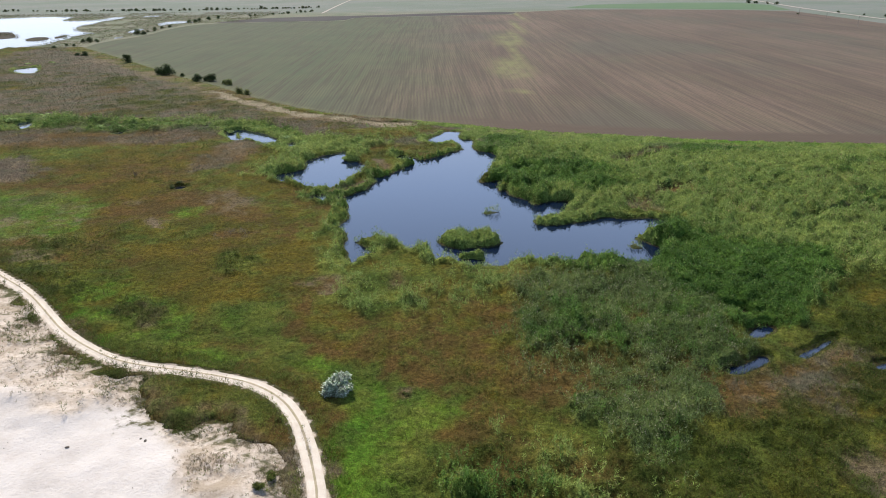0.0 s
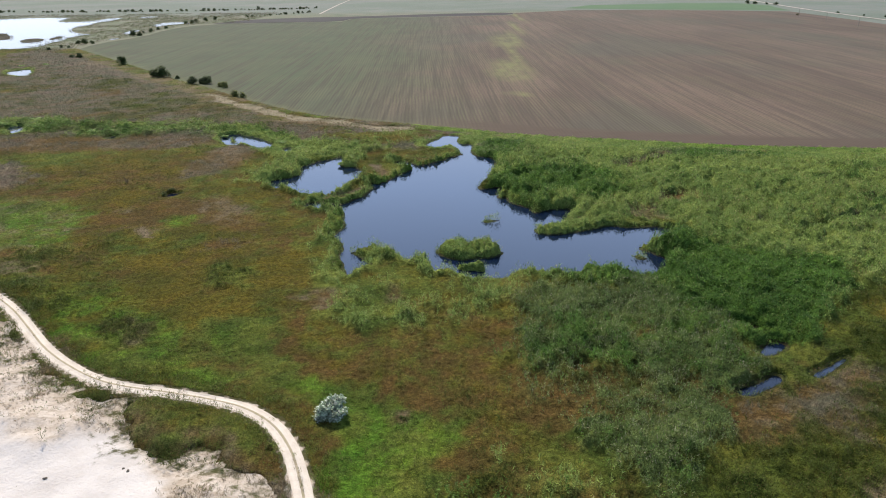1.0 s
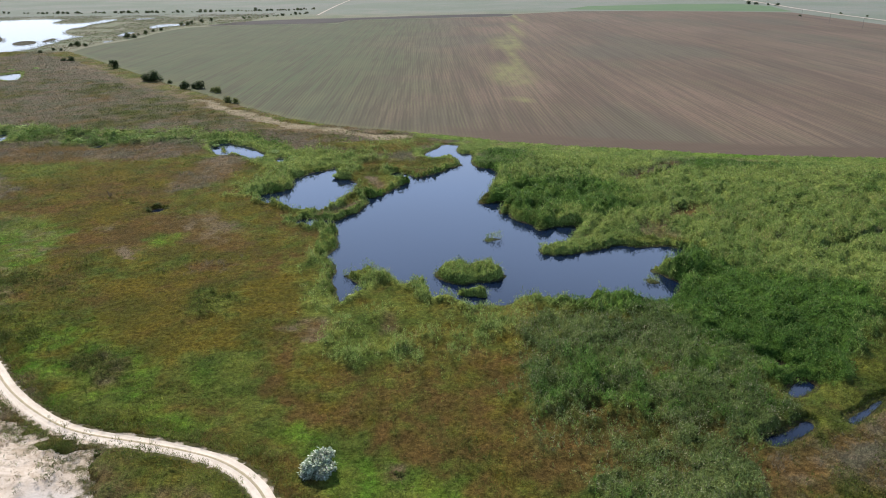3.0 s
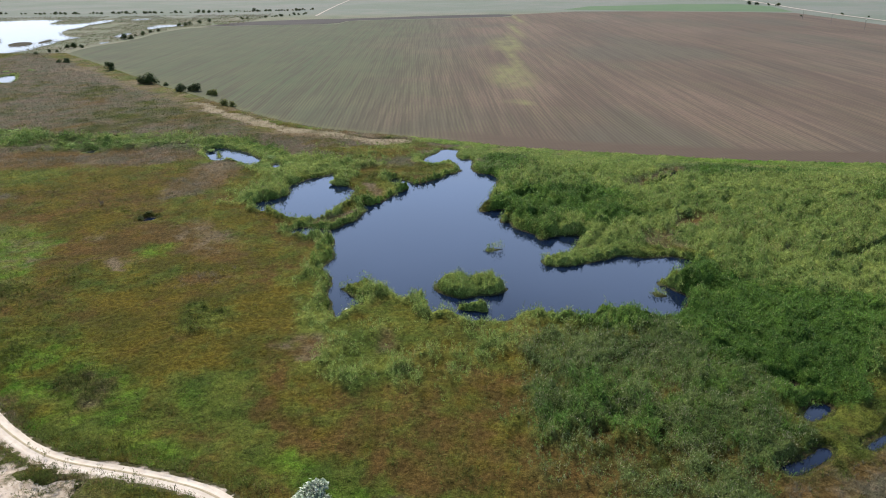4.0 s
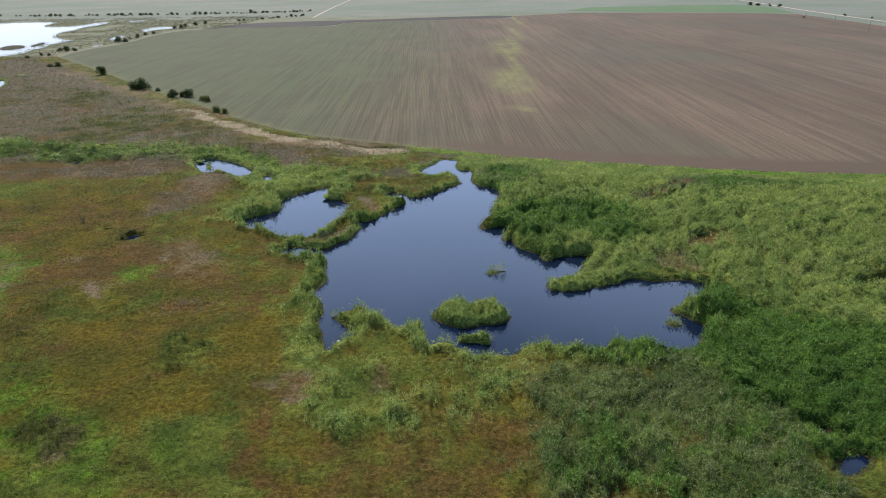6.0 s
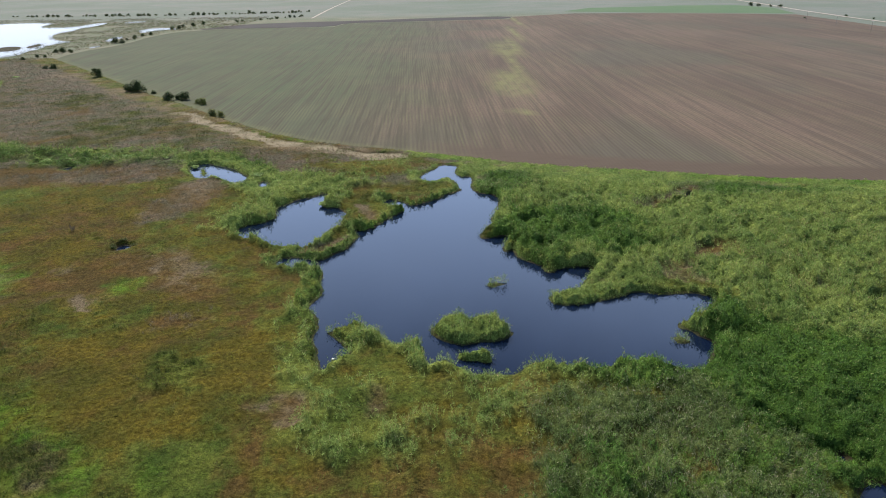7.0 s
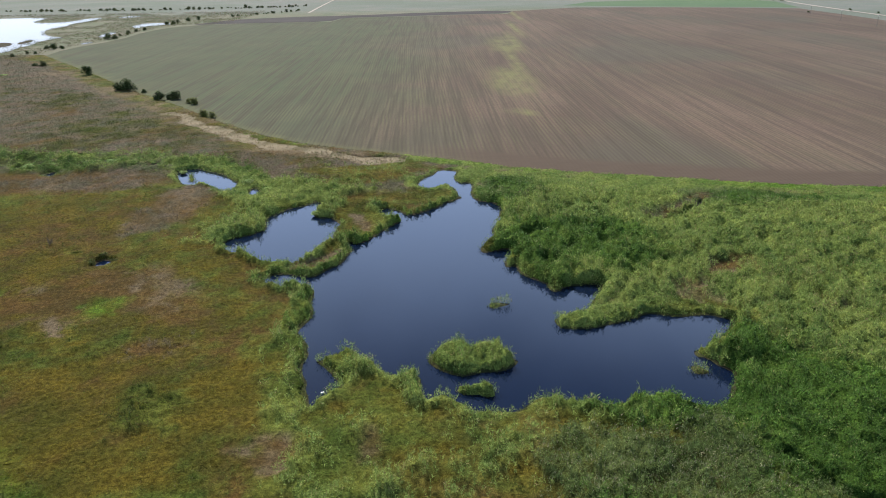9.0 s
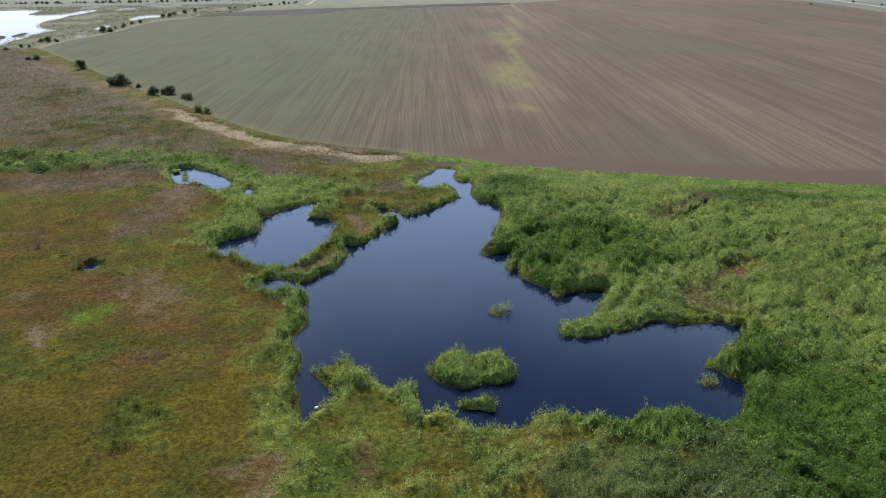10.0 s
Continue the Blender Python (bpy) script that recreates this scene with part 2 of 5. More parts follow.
def plain_earth(name, a, b, scale, stretch=None):
    n = Nodes(name)
    color = n.mix(n.ramp(n.noise(scale, 5.0, 0.65, stretch), 0.3, 0.7), a, b)
    color = n.mix(n.ramp(n.noise(scale * 14, 3.0), 0.4, 0.9), color, tuple(c * 0.8 for c in a))
    n.bump(n.noise(scale * 8, 3.0), 0.4, 0.2)
    return n.done(color, 0.95, 0.1)


def water_material(name, ripple, rough, depth=(0.004, 0.007, 0.015)):
    n = Nodes(name)
    n.bump(n.sums("ADD", n.noise(1.3, 3.0, 0.6, (1.0, 0.6, 0.5)), n.noise(5.0, 2.0)), ripple, 0.05)
    n.shader.inputs["IOR"].default_value = 1.333
    color = n.mix(n.noise(0.05, 3.0), depth, tuple(c * 1.5 for c in depth))
    return n.done(color, rough, 0.5)


def bark(name, a, b):
    n = Nodes(name)
    color = n.mix(n.ramp(n.noise(6.0, 5.0, 0.7, (1, 1, 0)), 0.3, 0.7), a, b)
    n.bump(n.noise(14.0, 4.0), 0.6, 0.03)
    return n.done(color, 0.9, 0.2)


GROUND = ground_material()
FIELD = field_material()
TRACK = plain_earth("pale_sand_track", (0.449, 0.411, 0.367), (0.374, 0.333, 0.289), 0.6)
VERGE = plain_earth("trodden_grass_ridge", (0.286, 0.245, 0.184), (0.204, 0.184, 0.116), 1.2)
PLOUGHED = plain_earth("dark_ploughed_soil", (0.027, 0.025, 0.024), (0.038, 0.035, 0.033), 0.03)
GREENSTRIP = plain_earth("young_cereal", (0.051, 0.092, 0.044), (0.065, 0.102, 0.051), 0.02)
FARROAD = plain_earth("pale_farm_road", (0.286, 0.258, 0.224), (0.231, 0.211, 0.184), 0.05)
POND = water_material("still_dark_water", 0.016, 0.02, (0.0026, 0.0058, 0.017))
LAKE = water_material("wind_ruffled_water", 0.04, 0.06, (0.02, 0.03, 0.04))
BARK = bark("grey_brown_bark", (0.068, 0.051, 0.037), (0.116, 0.095, 0.075))
TREE_LEAF = foliage("broadleaf_tree_leaves", (0.051, 0.075, 0.024), (0.027, 0.046, 0.016), (0.075, 0.082, 0.031), 0.05, 0.3, 0.12)
WILLOW_LEAF = foliage("willow_shrub_leaves", (0.197, 0.286, 0.075), (0.102, 0.177, 0.045), (0.204, 0.224, 0.095), 0.05, 0.3)
SHRUB_LEAF = foliage("yellow_green_shrub_leaves", (0.088, 0.109, 0.024), (0.061, 0.082, 0.020), (0.136, 0.116, 0.041), 0.1, 0.3)
SILVER_LEAF = foliage("silvery_leaves", (0.272, 0.320, 0.245), (0.116, 0.170, 0.095), (0.449, 0.476, 0.408), 0.22, 0.8, 0.2, vary=0.5)
STONE = plain_earth("dark_weathered_lump", (0.068, 0.058, 0.048), (0.116, 0.102, 0.088), 4.0)
WOOD = bark("weathered_pole_wood", (0.109, 0.095, 0.082), (0.163, 0.150, 0.129))
FOAM = plain_earth("white_plastic", (0.80, 0.80, 0.78), (0.70, 0.70, 0.68), 3.0)


# ---- plan: outlines in metres, x east, y north ----
def rounded(points, times=2):
    """A closed outline with its corners cut."""
    p = np.array(points, float)
    for _ in range(times):
        q = np.roll(p, -1, 0)
        p = np.stack((0.75 * p + 0.25 * q, 0.25 * p + 0.75 * q), 1).reshape(-1, 2)
    return p


# The banks of the large pond, one stretch after another.
NORTH_BANK = [
    (5.8, 232.6), (5.7, 228.4), (7.5, 225.8), (10.2, 226.1), (10.6, 222.1), (9.7, 217.5), (9.9, 213), (11.2, 210.3), (13, 209.4), (14.9, 208.4),
    (16.5, 205.8), (16.9, 204.2), (16.1, 201.1), (15.6, 197.7), (16.8, 196.9), (15.9, 194.8), (14.4, 192.4), (13.2, 189.7), (13.3, 187),
    (14.3, 186.3), (12.9, 183.8), (11.2, 181.4), (9.8, 178.8), (10, 176.2), (11.8, 176.4), (13.9, 177.4), (15.7, 177.9), (17, 177), (16.3, 174.7),
    (15.2, 172.8), (14.3, 170.4), (14.4, 168.6), (15.3, 168.6), (16.6, 169.3), (16.7, 166.2), (17.6, 164.4), (19, 162.9), (20.4, 161.6),
    (21.5, 160.2), (21.7, 157.9), (22.8, 156.8)
]
BAY_BANK = [
    (24, 158), (25.3, 159.1), (27.4, 159.5), (29.6, 159.8), (31.5, 159.5), (32, 158.8), (30.2, 155.1), (28.8, 153.3), (28, 151.4), (27, 149.5),
    (25.7, 148.5), (23.6, 148), (22.1, 147.5), (20.8, 146.5), (20.6, 146.1), (20.8, 144.3), (21.6, 143.2), (23.1, 142.8), (25, 143), (26.9, 143),
    (29.5, 144.1), (31.5, 144.7), (33.2, 145.8), (35.3, 146.4), (36.4, 147.5), (38, 147.7), (40.3, 147.2), (41.5, 146.4), (43.9, 146.5), (46, 146.9),
    (48.3, 146.8), (49.4, 146), (50.5, 145.2), (51.6, 144.8)
]
EAST_BANK = [
    (50.3, 143.4), (48.3, 140.7), (45.8, 138.2), (44, 136.3), (41.5, 135.4), (41.1, 135.4), (40.7, 133.7), (41.9, 133.3), (42.7, 132.6), (43, 131.1),
    (43.9, 130.3), (44.7, 129.1), (44.5, 127.6), (43.6, 125.9), (42.6, 124.8), (41.8, 122.5), (40.3, 121.1), (38.6, 119.8), (36.9, 119.3),
    (35.5, 119.4), (35, 120.1), (34.2, 121), (33.2, 121.5), (32.1, 121.7), (30.5, 121.6), (29.4, 121.4), (27.7, 120.9), (26.1, 120.3), (24.4, 119.6)
]
SOUTH_BANK = [
    (23.5, 120.4), (22.6, 121.3), (22, 122), (20.5, 122), (18.6, 121.8), (17.5, 122.3), (16.4, 122.4), (15.3, 122.7), (14.2, 123.2), (13.3, 122.5),
    (12.4, 121.3), (11.2, 120.5), (9.7, 120.2), (8.2, 120.6), (7.1, 120.9), (5.9, 120.3), (5.2, 119.9), (4.7, 120.4), (4.5, 121.7), (3.9, 122.4),
    (3, 122.8), (2.3, 123.6), (1.1, 123.9), (-0, 123.7), (-1, 123), (-1.7, 123.8), (-2.1, 125.3), (-2.5, 126.6), (-2.2, 128.7), (-2.9, 130.1),
    (-3.7, 130.5), (-4.5, 130), (-5.2, 129.5), (-6.5, 130.1), (-7.8, 130.7), (-9, 131.9), (-9.7, 132.9), (-11, 133.7), (-11.9, 134.4)
]
COVE_BANK = [
    (-12.5, 135.6), (-13.2, 137.3), (-14, 137.8), (-14.8, 137), (-16, 136.6), (-16.8, 136), (-18, 134.9), (-18.9, 134.5), (-18.6, 134), (-17.6, 133),
    (-16.3, 131.3), (-15.5, 129.9), (-14.5, 128.5), (-14.2, 126.5), (-15.2, 125.7), (-16.1, 125), (-16.5, 123.6), (-17.1, 122), (-18.1, 122.9),
    (-18.5, 125), (-19.3, 126.8), (-19.3, 128.7), (-20.1, 130.1), (-20.7, 131.8), (-20.9, 134), (-20.5, 135.5), (-20.4, 136.5), (-20.9, 137.8),
    (-21, 139.4), (-21.9, 141.1), (-22.9, 142.5), (-23.5, 143.8), (-23.2, 145.2), (-22.7, 146.5), (-22, 148.3), (-21.9, 150.2), (-22.1, 152.2),
    (-23, 154.3), (-23, 156), (-22.9, 157.5), (-23.2, 159.7), (-24, 160.6), (-25.7, 161)
]
WEST_BANK = [
    (-27.3, 161.3), (-28.2, 160.4), (-29.9, 161), (-31.7, 161.9), (-33.4, 163.3), (-34.1, 165.6), (-32.9, 166.8), (-31.3, 167.2), (-29.6, 167.1),
    (-27.2, 166), (-24.9, 165.4), (-23.4, 166.3), (-22.6, 168.1), (-21.2, 169.8), (-19.7, 171.3), (-19.1, 174.2), (-18.4, 177), (-18.1, 179.6),
    (-18.7, 181.1), (-19.9, 182.5), (-19.2, 183.6), (-18.1, 182.6), (-16.6, 182.8), (-15.1, 184), (-14.3, 185.5), (-13, 188.1), (-11.9, 190.3),
    (-10.6, 192.7), (-8.9, 194.7), (-7.9, 197.2), (-8.7, 197.9), (-10.4, 199.6), (-12.2, 201.2), (-13.7, 202.9), (-14.4, 204.8)
]
NORTH_COVE = [
    (-12.9, 205.5), (-10.8, 205), (-8.6, 203.3), (-7.4, 201.3), (-6.7, 200.1), (-4.4, 201.1), (-3.1, 202.2), (-1, 204), (1.1, 205.9), (2.6, 209.1),
    (4.7, 210.3), (6.5, 212.3), (7.4, 213.1), (6.5, 214.4), (5.9, 219.7), (4.5, 223.4), (2.8, 225), (1.3, 223.6), (-0.3, 221.1), (-1.8, 220.3),
    (-3.3, 222.3), (-4.9, 225.1), (-3.4, 230), (-2.3, 232.6), (-0.3, 234), (0.6, 236.7), (1.1, 238.9), (5.5, 238.6), (6.8, 236.9)
]
MAIN_POND = rounded(NORTH_BANK + BAY_BANK + EAST_BANK + SOUTH_BANK + COVE_BANK + WEST_BANK + NORTH_COVE, 1)
SIDE_BANK = [
    (-19.6, 182.9), (-21.6, 183.5), (-23.5, 182.7), (-24.9, 181.3), (-25.7, 178.6), (-26.8, 176.7), (-27.8, 174.5), (-28.6, 173.1), (-30, 172.3),
    (-31.8, 172.4), (-33.4, 172.2), (-35.7, 172.3), (-37.7, 173.5), (-39.5, 175.8), (-41.8, 177.9), (-43.7, 178.3), (-45.7, 179.2), (-47.6, 181.4),
    (-47.3, 183.2), (-47, 185.7), (-45.7, 187.8), (-43.3, 188.3), (-41.8, 189.9), (-40.3, 191.5), (-39.8, 193.2), (-40.4, 196.1), (-41.3, 198.6),
    (-40.6, 201.6), (-39, 203.4), (-37.5, 206.5), (-35.6, 207.6), (-33.7, 208.7), (-31.8, 210.3), (-31.2, 212.4), (-29.8, 211), (-27.2, 208)
]
SIDE_NOOK = [
    (-25.2, 207), (-26.6, 204.9), (-28.4, 204.2), (-29.7, 202.9), (-30.1, 201.4), (-28.7, 199.4), (-26.9, 199.3), (-25.9, 200), (-24.4, 198.1),
    (-23.2, 195.8), (-22.4, 194.7), (-23.2, 193.7), (-23.1, 191.3), (-23.5, 188.3), (-23.1, 186.3), (-21.8, 185.3)
]
SIDE_POND = rounded(SIDE_BANK + SIDE_NOOK, 1)
POOLS = [rounded(p) for p in (
    [(-77.8, 242.4), (-74.8, 245.1), (-71.4, 244.8), (-67.9, 241.8), (-64.3, 239.8), (-61, 236.3), (-58.2, 231.9), (-56, 229.8), (-56.1, 225.7), (-56.7, 221.5), (-59.5, 223.6), (-63.2, 227.7), (-66.3, 229.5), (-68.2, 228.1), (-71.6, 228.8), (-75.8, 236.7)],
    [(-50.9, 220.7), (-50.5, 225.4), (-49.2, 224.4), (-47, 217.7), (-49.3, 217.9)],
    [(49.6, 100.9), (50.4, 101.5), (50.4, 100.2), (49.3, 99.1), (48.9, 99.5)],
    [(48, 93.5), (49.6, 95.1), (51.3, 96.4), (52.5, 95.6), (52.6, 94.5), (50.7, 93.1), (49.2, 92.2), (47.8, 92.1)],
    [(39.8, 82.7), (41.2, 84.2), (43, 84.4), (45.1, 85.6), (47, 87.1), (48, 86.6), (47.6, 85.2), (45.1, 83.8), (42.9, 82.4), (41.1, 81.8)],
    [(52.3, 86.7), (54.2, 88.1), (56.5, 89.2), (58.6, 90.8), (60.9, 91.8), (58.5, 89.8), (55.7, 87.7), (53.8, 86.2), (52.3, 85.9)],
    [(61.6, 83.4), (63.5, 84.4), (65.3, 84.7), (66.4, 83.9), (64.1, 82.8), (62, 82.7)],
    [(-164.4, 261.8), (-162.4, 264.8), (-157.8, 262.4), (-154.1, 252.9), (-154.5, 249.1), (-159.7, 255.5)],
    [(-255.7, 415.7), (-255.2, 425.4), (-252.3, 427.7), (-251.3, 435.3), (-239.8, 416.7), (-234.2, 402.2), (-234.4, 395.6), (-245.2, 403.1)],
    [(-117.9, 240.5), (-116.6, 244.4), (-114.3, 243.1), (-114.7, 239.8)],
    [(-106.6, 255.7), (-105.1, 257.5), (-101.8, 254.7), (-103.1, 253)],
    [(-131.2, 249.4), (-130.3, 251.7), (-126.8, 248.5), (-128.3, 246.9)],
    [(19.0, 184.5), (22, 187), (24, 184), (21, 181.5)],
    [(-72.0, 174.2), (-70.2, 176.6), (-68.0, 174.9), (-70, 172.0)],
)]
LAKES = [rounded(p, 1) for p in (
    [(-652.1, 922.3), (-554.9, 905.2), (-520.2, 919.9), (-466.4, 920.8), (-454.1, 877.7), (-448.7, 848.4), (-430.2, 840.8), (-418.1, 843.3), (-409.8, 851.1), (-406.8, 869.5), (-410.1, 900.2), (-393.4, 907.6), (-388.3, 866.3), (-385.8, 837.9), (-391.2, 821), (-379.2, 785.8), (-383.1, 770.7), (-375.3, 732.8), (-349.4, 689.5), (-336.1, 675.4), (-320.6, 667.3), (-328.2, 656.8), (-327.6, 634.6), (-320.2, 608.1), (-321.5, 593.8), (-313.7, 565.9), (-318.4, 553.8), (-325.1, 542.5), (-327.1, 531.1), (-373.1, 517.7)],
    [(-376.5, 904.6), (-370.2, 924.9), (-353, 921.7), (-357.4, 901.1), (-368.1, 892.7)],
    [(-308.5, 774.6), (-306.7, 811.5), (-287.9, 812.7), (-269.8, 792.7), (-283.8, 782.7), (-291, 771.8), (-292.8, 749.2)],
    [(-296.2, 669.9), (-302.6, 708.6), (-296, 714.3), (-291.1, 693.9), (-286.3, 662.7)],
    [(-285.2, 618.7), (-278.4, 628.3), (-277.4, 617.7), (-278.9, 607.8)],
)]
LAKE_ISLES = [rounded(p) for p in (
    [(-358.4, 612.4), (-362.2, 633.3), (-347.1, 631.4), (-334.2, 604.5), (-340.1, 593.3), (-348.6, 596.7)],
    [(-340.3, 625.3), (-343.8, 641.7), (-340.5, 652.3), (-332.5, 629.5), (-333.1, 614.2)],
    [(-464.7, 698.8), (-424.5, 687.1), (-416.6, 692.1), (-381.8, 641.2), (-374.2, 619.4), (-403.3, 603.3)],
)]
ISLES = [rounded(p, 1) for p in (
    [(-1.3, 134), (-0.8, 132.8), (0.2, 131.7), (1.2, 130.7), (2.9, 129.7), (4.5, 129.4), (5.8, 129.9), (7.4, 130.4), (9.1, 130.4), (10.8, 130.9), (12.2, 132), (12.9, 133.4), (12.4, 133.7), (11.5, 134.2), (11.1, 136), (11, 137.6), (10.2, 138.4), (8.4, 138), (6.6, 137.1), (5.3, 137.3), (4.7, 139.5), (3.5, 139.9), (2.3, 139.1), (1.4, 137.5), (0, 136.4), (-1.1, 135.5), (-1.1, 134.7)],
    [(3, 125.7), (3.7, 124.8), (4.8, 124.6), (5.9, 125.1), (6.6, 124.2), (7.6, 123.8), (8.4, 124.7), (8.6, 125.4), (7.3, 125.9), (6.5, 126.6), (5.5, 126.3), (5.1, 125.9), (3.9, 126.2), (3.1, 125.9)],
    [(9.6, 151.8), (10.1, 150.8), (11.5, 151.4), (13, 152.1), (13.8, 152.7), (12.6, 152.8), (11.1, 153.3), (10.1, 153)],
    [(38.8, 130.9), (38.9, 128.9), (40.1, 128.6), (41.4, 129.1), (40.9, 130), (40.1, 131.2)],
    [(-73, 237.7), (-73.3, 241.5), (-71.4, 238.6), (-68.6, 230.5), (-69.4, 229.6), (-71.6, 233.8)],
)]
TRACK_LINE = [(-128, 152), (-96.3, 126.6), (-83.9, 117.3), (-74.5, 110), (-66.3, 101.2), (-60.9, 95.3), (-54.9, 90.5), (-48.9, 86.6), (-44, 84.8), (-37.8, 83.5), (-30.7, 81.4), (-26.3, 79.7),
              (-21.7, 76.2), (-18.5, 71.3), (-16.5, 66.3), (-14.9, 61.4), (-13.9, 57.8), (-13.0, 50), (-12.5, 30), (-14, -10)]
SAND = [(-125, 146), (-93, 121.6), (-81.2, 112.8), (-70.2, 104.2), (-61.4, 94.6), (-52.2, 86.7), (-46.8, 83.8), (-41.4, 82.2), (-39.3, 78.3), (-39.2, 75.4), (-36.7, 74.1), (-33, 72.1), (-29.9, 71.2), (-26.8, 72.4),
        (-24.3, 69.2), (-19.9, 68), (-18, 65.6), (-16.2, 61.1), (-14.9, 55.9), (-14, 20), (-200, 20), (-200, 146)]
CLEAN_SAND = [(-75, 86), (-60.7, 78.6), (-53.7, 74.3), (-48.7, 71.8), (-47.9, 76), (-40.5, 76.3), (-38.5, 73.6), (-38.4, 71.3), (-33, 68.1), (-30.6, 65.2), (-29.2, 59.4), (-26.6, 56), (-30, 30), (-90, 30)]
SAND_TUFTS = [[(-30.3, 64.3), (-24.6, 65.2), (-22.7, 60.3), (-28.1, 59.5)], [(-21.6, 61.2), (-18.8, 63.1), (-15.7, 60.2), (-16.3, 56.8)], [(-39, 74.5), (-34, 73), (-33, 69.5), (-37, 70.5)]]
UPLAND = [(-130, 160), (-94, 132), (-80, 120.5), (-62, 102), (-50, 91), (-38, 87), (-25, 83.5), (-16, 78), (-11.5, 68), (-9, 57), (-8, 20), (-260, 20), (-260, 160)]
FIELD_EDGE = [(-271.3, 537.1), (-231.9, 489.7), (-185, 432.2), (-141.3, 377.3), (-113.5, 346.7), (-92.3, 320.6), (-77.8, 303.6), (-61.9, 286.9), (-45.7, 273.9), (-28.9, 265), (-13.2, 257.8), (1.8, 250.8), (23.9, 240.1), (42.8, 232.8), (61.1, 227.6), (87.3, 220.5), (112.8, 215.3), (141.2, 211.6), (200, 203), (420, 172)]
FIELD_BACK = [(470, 600), (418, 667.7), (421.7, 761), (424, 866.6), (367.5, 896), (271.1, 928.7), (179.7, 948.1), (96.8, 904), (85.6, 862), (48.1, 858.7), (-52.4, 841.9), (-98.2, 835.6), (-107, 787.7), (-173.2, 786.1), (-233.4, 779.5), (-252.7, 762.7), (-263.6, 741.9), (-267.8, 697.8), (-264.8, 654.7), (-267, 622.2), (-273.9, 593.3), (-275.5, 566.4)]
GAPS = [([(125, 162), (105.6, 153.3), (94.4, 149.6), (87.2, 145.9), (76.9, 140.7)], 1.3), ([(54.4, 191.1), (60, 195), (63.4, 198.1), (69, 205.9)], 1.0), ([(52, 99), (46, 102.5), (43, 109)], 0.9)]
FIELD_LINE = np.array(FIELD_EDGE + FIELD_BACK, float)

rng = np.random.default_rng(7)
TABLE = rng.random((256, 256))


def value_noise(x, y, size, seed=0):
    """Smooth noise from 0 to 1 with lumps of the given size."""
    u, v = np.asarray(x) / size + 37.3 * seed, np.asarray(y) / size + 91.7 * seed
    i, j = np.floor(u).astype(int), np.floor(v).astype(int)
    f, g = u - i, v - j
    f, g = f * f * (3 - 2 * f), g * g * (3 - 2 * g)
    a, b = TABLE[i % 256, j % 256], TABLE[(i + 1) % 256, j % 256]
    c, d = TABLE[i % 256, (j + 1) % 256], TABLE[(i + 1) % 256, (j + 1) % 256]
    return (a * (1 - f) + b * f) * (1 - g) + (c * (1 - f) + d * f) * g


def rough_noise(x, y, size, seed=0):
    return (value_noise(x, y, size, seed) * 4 + value_noise(x, y, size / 2.1, seed + 5) * 2 + value_noise(x, y, size / 4.3, seed + 9)) / 7


def domes(x, y, size, seed=0):
    """Rounded clumps of uneven spacing: 1 at a clump's middle, 0 between them."""
    u, v = x / size, y / size
    i, j = np.floor(u).astype(int), np.floor(v).astype(int)
    near = np.full(np.shape(x), 9.0)
    for a in (-1, 0, 1):
        for b in (-1, 0, 1):
            p, q = (i + a + 13 * seed) % 256, (j + b + 29 * seed) % 256
            near = np.minimum(near, (u - i - a - TABLE[p, q]) ** 2 + (v - j - b - TABLE[q, (p + 71) % 256]) ** 2)
    return np.clip(1 - near * 1.3, 0, 1)


def step(a, b, v):
    t = np.clip((v - a) / (b - a), 0, 1)
    return t * t * (3 - 2 * t)


def inside(x, y, outline):
    """Signed distance to an outline: positive inside."""
    p = np.asarray(outline, float)
    q = np.roll(p, -1, 0)
    best, odd = np.full(np.shape(x), 1e18), np.zeros(np.shape(x), bool)
    for (ax, ay), (bx, by) in zip(p, q):
        ex, ey = bx - ax, by - ay
        t = np.clip(((x - ax) * ex + (y - ay) * ey) / max(ex * ex + ey * ey, 1e-9), 0, 1)
        best = np.minimum(best, (x - ax - t * ex) ** 2 + (y - ay - t * ey) ** 2)
        if ay != by:
            odd ^= ((ay > y) != (by > y)) & (x < ex * (y - ay) / ey + ax)
    return np.where(odd, 1, -1) * np.sqrt(best)


def off_line(x, y, line):
    """Distance to an open line."""
    best = np.full(np.shape(x), 1e18)
    for (ax, ay), (bx, by) in zip(line[:-1], line[1:]):
        ex, ey = bx - ax, by - ay
        t = np.clip(((x - ax) * ex + (y - ay) * ey) / (ex * ex + ey * ey), 0, 1)
        best = np.minimum(best, (x - ax - t * ex) ** 2 + (y - ay - t * ey) ** 2)
    return np.sqrt(best)


def wet(x, y):
    """Signed distance into open water of the ponds and pools near the camera."""
    d = np.maximum(inside(x, y, MAIN_POND), inside(x, y, SIDE_POND))
    for pool in POOLS:
        d = np.maximum(d, inside(x, y, pool))
    for isle in ISLES:
        d = np.minimum(d, -inside(x, y, isle))
    return d


def pond_only(x, y):
    return np.maximum(inside(x, y, MAIN_POND), inside(x, y, SIDE_POND))


